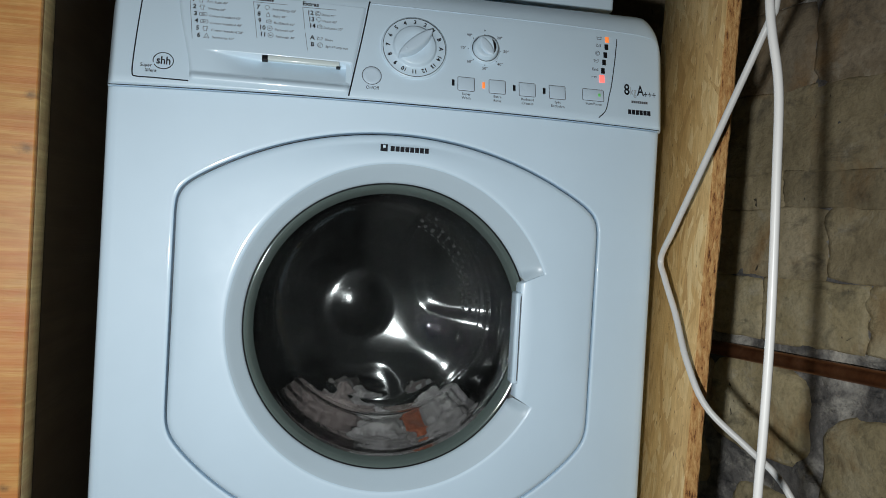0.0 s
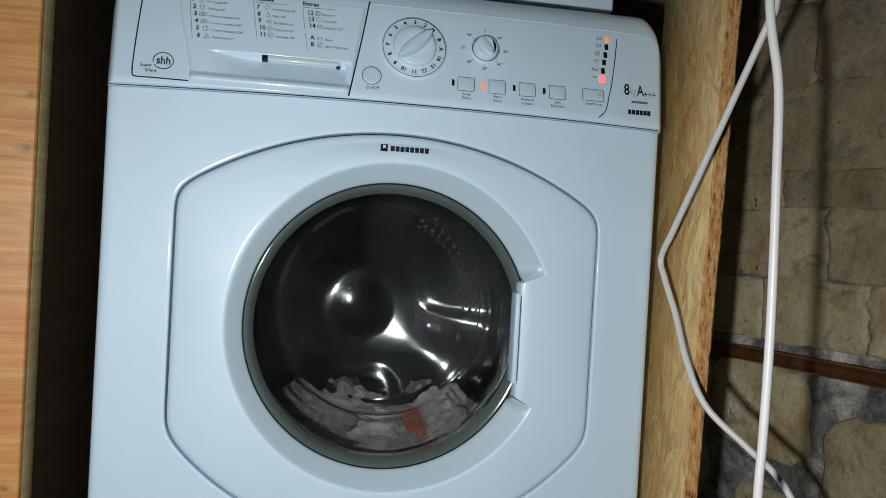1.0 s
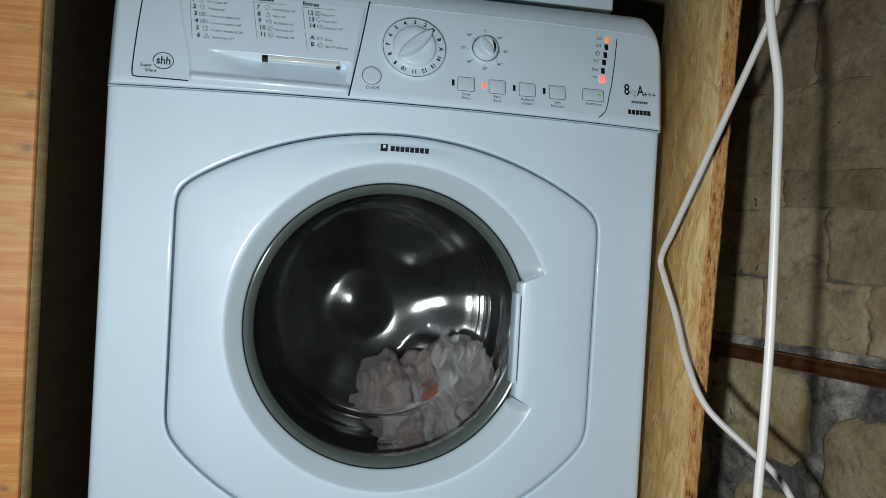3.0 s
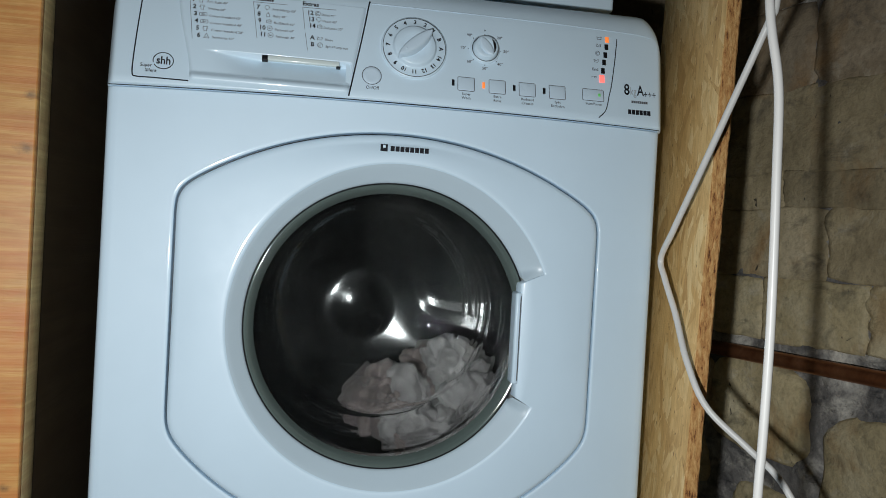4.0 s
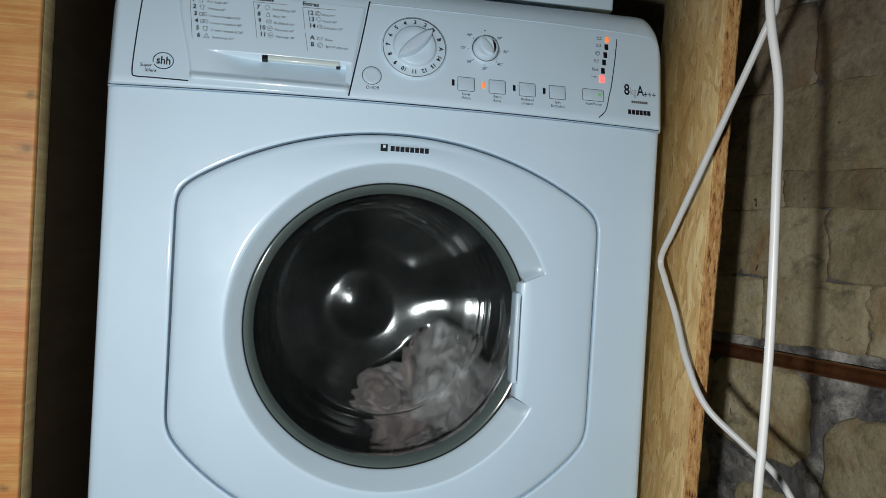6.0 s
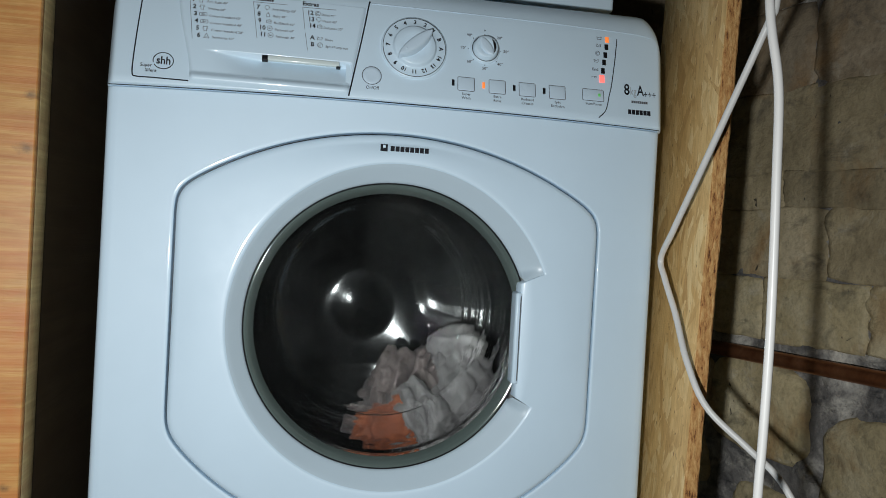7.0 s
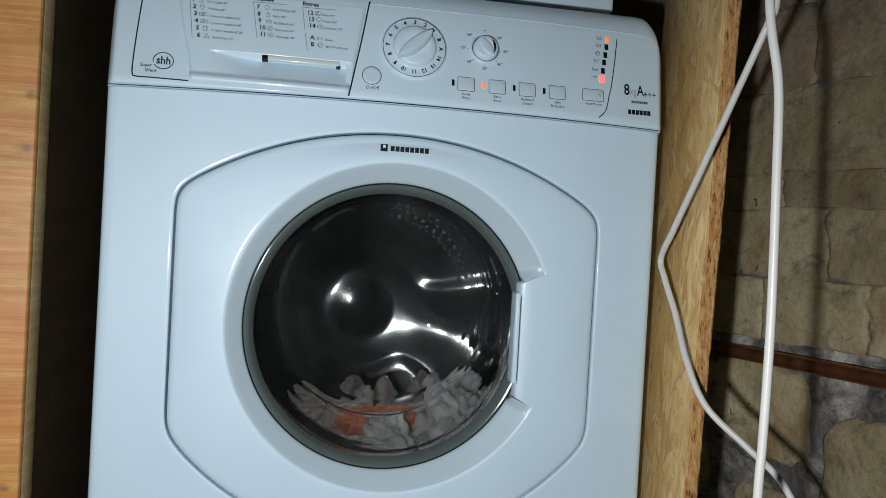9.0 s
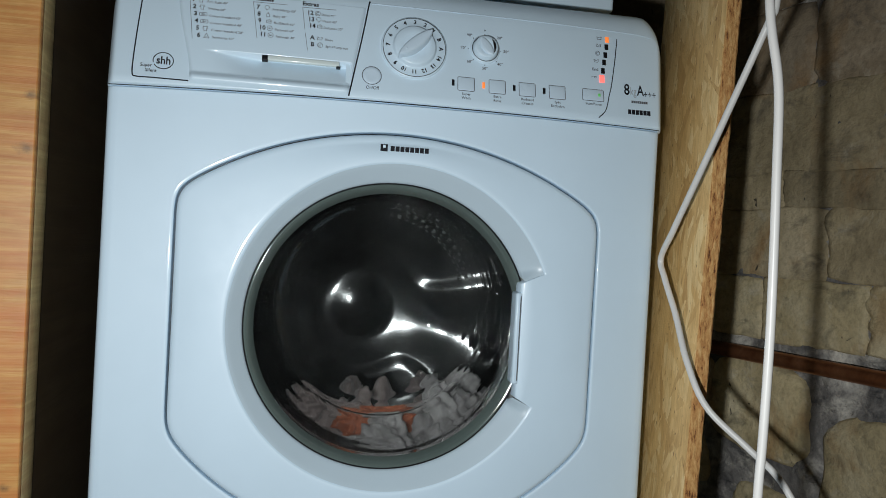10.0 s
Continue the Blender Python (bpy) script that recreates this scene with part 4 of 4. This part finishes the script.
# ---- cables ----
def cables():
    c = thing("power_cable", "white round power cable hanging straight down", "cable")
    pts = [(0.515, -0.275, 1.05), (0.528, -0.283, 0.90), (0.538, -0.288, 0.782), (0.541, -0.289, 0.757), (0.548, -0.291, 0.714), (0.550, -0.292, 0.642), (0.551, -0.293, 0.578), (0.551, -0.294, 0.518), (0.550, -0.294, 0.449), (0.548, -0.295, 0.405), (0.545, -0.297, 0.25), (0.55, -0.30, 0.06), (0.57, -0.34, 0.004), (0.66, -0.45, 0.004)]
    part("sheath", tube(spline(pts, 8), 0.0035, 14), CABLE, c)
    d = thing("looped_cable", "white power cable caught between machine and board", "cable")
    pts = [(0.60, -0.22, 1.0), (0.612, -0.19, 0.90), (0.6135, -0.181, 0.822), (0.6105, -0.174, 0.802), (0.603, -0.138, 0.741), (0.595, -0.097, 0.673), (0.5935, -0.046, 0.610), (0.5985, -0.012, 0.580), (0.5985, -0.024, 0.558), (0.6015, -0.049, 0.519), (0.6005, -0.080, 0.475), (0.612, -0.103, 0.433), (0.642, -0.129, 0.400), (0.660, -0.153, 0.379), (0.669, -0.171, 0.357), (0.686, -0.198, 0.310), (0.705, -0.25, 0.20), (0.725, -0.31, 0.07), (0.75, -0.36, 0.004), (0.82, -0.45, 0.004)]
    part("sheath", tube(spline(pts, 8), 0.0034, 14), CABLE, d)


cables()


# ---- laundry ----
def crumpled(seed, size, squash):
    """A crumpled wet cloth: a ball folded by sharp warped ridges."""
    bm = bmesh.new()
    bmesh.ops.create_icosphere(bm, subdivisions=5, radius=1)
    o = Vector((seed * 7.3, seed * 3.1, seed * 1.7))
    way = Vector((math.sin(seed * 2.1), math.cos(seed * 1.3), math.sin(seed * 3.7))).normalized()
    over = way.orthogonal().normalized()
    for v in bm.verts:
        q = v.co.copy()
        warp = q + 0.55 * Vector((noise.noise(q * 1.3 + o), noise.noise(q * 1.3 + o + Vector((9, 0, 0))), noise.noise(q * 1.3 + o + Vector((0, 9, 0)))))
        phase = 4.2 * warp.dot(way) + 2.4 * noise.noise(q * 1.7 + o)
        pleat = math.sqrt(math.sin(phase) ** 2 + 0.02)
        cross = math.sqrt(math.sin(2.6 * warp.dot(over) + 2.0 * noise.noise(q * 2.1 - o)) ** 2 + 0.03)
        fold = 1.6 * abs(noise.noise(warp * 1.6 + o))
        fine = 2.0 * abs(noise.noise(warp * 4.5 - o))
        r = 0.58 + 0.34 * noise.noise(q * 1.1 - o) + 0.24 * pleat + 0.13 * cross + 0.16 * fold + 0.05 * fine
        v.co = Vector((q.x * r * size * 1.2, q.y * r * size, q.z * r * size * squash))
    return bm


LAUNDRY = [  # offsets from the heap's middle (x, y, z), size, squash, cloth
    (-0.088, 0.155, -0.018, 0.046, 0.8, 1), (-0.045, 0.150, -0.030, 0.044, 0.7, 0), (0.045, 0.145, -0.022, 0.048, 0.8, 0),
    (0.092, 0.150, 0.004, 0.046, 0.9, 0), (-0.040, 0.200, 0.022, 0.042, 0.7, 0), (0.035, 0.205, 0.016, 0.042, 0.8, 1),
    (-0.100, 0.215, 0.024, 0.048, 0.8, 1), (0.105, 0.220, 0.026, 0.050, 0.8, 0), (0.000, 0.255, 0.000, 0.044, 0.7, 1),
    (-0.012, 0.128, 0.002, 0.036, 0.85, 0), (-0.060, 0.270, 0.014, 0.046, 0.8, 1), (0.070, 0.280, 0.014, 0.046, 0.8, 1),
    (0.060, 0.150, -0.052, 0.042, 0.7, 0), (0.080, 0.185, 0.036, 0.036, 0.8, 0), (-0.062, 0.180, 0.034, 0.034, 0.8, 1)]
LABELS = ("crumpled wet white cotton garment in the drum", "crumpled wet pinkish garment in the drum")


def wash():
    made = []
    for i, (x, y, z, size, squash, kind) in enumerate(LAUNDRY):
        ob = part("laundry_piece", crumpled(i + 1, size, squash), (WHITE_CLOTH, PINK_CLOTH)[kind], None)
        made.append(tagged(ob, LABELS[kind], "laundry", "laundry in the drum"))
    ob = part("orange_garment", crumpled(31, 0.042, 0.72), ORANGE_CLOTH, None, m=Matrix.Diagonal((1.15, 0.85, 0.75, 1)))
    made.append(tagged(ob, "crumpled wet bright orange garment in the drum", "laundry", "laundry in the drum"))
    return made


washing = wash()


# ---- what moves ----
def drum_angle(t):
    """Degrees turned, counter-clockwise seen from the room."""
    t0, t1, t2, t3, speed = 1.88, 2.50, 7.35, 8.06, 199.1
    def ease(s):
        return s * s * s - s ** 4 / 2
    up = (t1 - t0) * speed * ease(min(1, max(0, (t - t0) / (t1 - t0))))
    run = speed * min(t2 - t1, max(0, t - t1))
    s = min(1, max(0, (t - t2) / (t3 - t2)))
    return up + run + (t3 - t2) * speed * (0.5 - ease(1 - s))


AXLE = (HUB[0] - 0.007, HUB[1] - 0.012)        # the drum hangs a little low behind the door


HEAP = [(0, 0.318, 0.328, 0), (1.9, 0.318, 0.328, 0), (2.1, 0.326, 0.332, 5), (2.3, 0.343, 0.339, 12), (2.5, 0.357, 0.353, 20), (2.7, 0.380, 0.369, 32), (3, 0.370, 0.357, 25),
        (3.3, 0.390, 0.381, 42), (3.6, 0.372, 0.357, 28), (3.8, 0.374, 0.363, 32), (4, 0.360, 0.353, 24), (4.2, 0.378, 0.366, 34), (4.4, 0.400, 0.391, 58), (4.5, 0.404, 0.393, 60),
        (4.6, 0.378, 0.381, 40), (4.7, 0.360, 0.353, 18), (4.8, 0.362, 0.349, 12), (5, 0.366, 0.353, 14), (5.2, 0.370, 0.353, 16), (5.4, 0.388, 0.367, 38), (5.5, 0.398, 0.379, 50),
        (5.6, 0.406, 0.397, 64), (5.7, 0.402, 0.396, 60), (6.1, 0.370, 0.355, 26), (6.4, 0.386, 0.371, 38), (6.6, 0.402, 0.391, 54), (6.8, 0.402, 0.389, 54), (6.9, 0.380, 0.371, 38),
        (7, 0.357, 0.361, 20), (7.1, 0.360, 0.359, 20), (7.2, 0.374, 0.362, 32), (7.3, 0.390, 0.367, 44), (7.4, 0.392, 0.387, 54), (7.5, 0.378, 0.369, 40), (7.6, 0.370, 0.349, 28),
        (7.8, 0.350, 0.336, 14), (8, 0.334, 0.336, 6), (8.3, 0.326, 0.331, 2), (10, 0.323, 0.330, 2)]
ORANGE = [(0, 0.372, 0.158, 0.334), (1.9, 0.372, 0.158, 0.334), (2.2, 0.368, 0.146, 0.360), (2.4, 0.366, 0.132, 0.388), (2.5, 0.374, 0.126, 0.398), (2.6, 0.372, 0.126, 0.396), (2.7, 0.385, 0.126, 0.394), (3.0, 0.405, 0.18, 0.39),
          (3.4, 0.38, 0.25, 0.36), (3.8, 0.36, 0.25, 0.345), (4.1, 0.39, 0.22, 0.37), (4.3, 0.424, 0.165, 0.40), (4.4, 0.432, 0.135, 0.434), (4.5, 0.416, 0.120, 0.428), (4.6, 0.386, 0.120, 0.396), (4.7, 0.366, 0.120, 0.372),
          (4.9, 0.372, 0.120, 0.376), (5.2, 0.376, 0.122, 0.384), (5.3, 0.370, 0.124, 0.384), (5.4, 0.350, 0.132, 0.390), (5.5, 0.324, 0.146, 0.362), (5.7, 0.352, 0.19, 0.350), (6.1, 0.40, 0.24, 0.37), (6.5, 0.42, 0.16, 0.415),
          (6.8, 0.390, 0.122, 0.402), (6.9, 0.364, 0.122, 0.372), (7.0, 0.328, 0.122, 0.360), (7.1, 0.326, 0.126, 0.364), (7.3, 0.338, 0.140, 0.362), (7.5, 0.354, 0.150, 0.374), (7.6, 0.342, 0.152, 0.366), (7.8, 0.320, 0.150, 0.360),
          (8.0, 0.306, 0.158, 0.352), (8.2, 0.312, 0.152, 0.352), (9.0, 0.314, 0.150, 0.352), (10, 0.311, 0.150, 0.352)]


def between(table, t):
    """Smooth values between the rows of a table."""
    for a, b in zip(table, table[1:]):
        if t <= b[0]:
            s = smooth01(a[0], b[0], t)
            return [p + (q - p) * s for p, q in zip(a[1:], b[1:])]
    return list(table[-1][1:])


def kept_inside(x, z, room):
    """Back inside the drum's wall."""
    dx, dz = x - AXLE[0], z - AXLE[1]
    d = math.hypot(dx, dz)
    k = min(1, (0.236 - room) / max(d, 1e-6))
    return AXLE[0] + dx * k, AXLE[1] + dz * k


def motions():
    times = [0.0, 1.7] + [1.8 + 0.1 * i for i in range(66)] + [8.6, 10.0]
    walk(tub, [(t, pose(AXLE[0], 0, AXLE[1], 0, -drum_angle(t), 0)) for t in times])
    for i, ob in enumerate(washing[:-1]):
        x, y, z, size, squash, kind = LAUNDRY[i]
        rows = []
        for t in times:
            cx, cz, tilt = between(HEAP, t)
            a = radians(tilt)
            turned = drum_angle(t)
            churn = radians(0.10 * turned * (1 if i % 2 else 0.8))
            live = smooth01(1.9, 2.5, t) * (1 - smooth01(7.5, 8.1, t))
            ox = x * (0.88 - 0.34 * live) + 0.010 * live + 0.016 * live * math.sin(turned * 0.021 + i * 1.9)
            oz = z + 0.016 * live * math.cos(turned * 0.026 + i * 2.7)
            px, pz = kept_inside(cx + ox * math.cos(a) - oz * math.sin(a), cz + ox * math.sin(a) + oz * math.cos(a), size * 0.66)
            rows.append((t, pose(px, y, pz, 20 * i + 0.06 * turned, -tilt - 0.42 * turned * (0.7 + 0.1 * (i % 5)), 37 * i)))
        walk(ob, rows)
    rows = []
    for t in times:
        x, y, z = between(ORANGE, t)
        tilt = between(HEAP, t)[2]
        rows.append((t, pose(x, y, z, 15 + 0.05 * drum_angle(t), 8 - tilt, 10)))
    walk(washing[-1], rows)


motions()
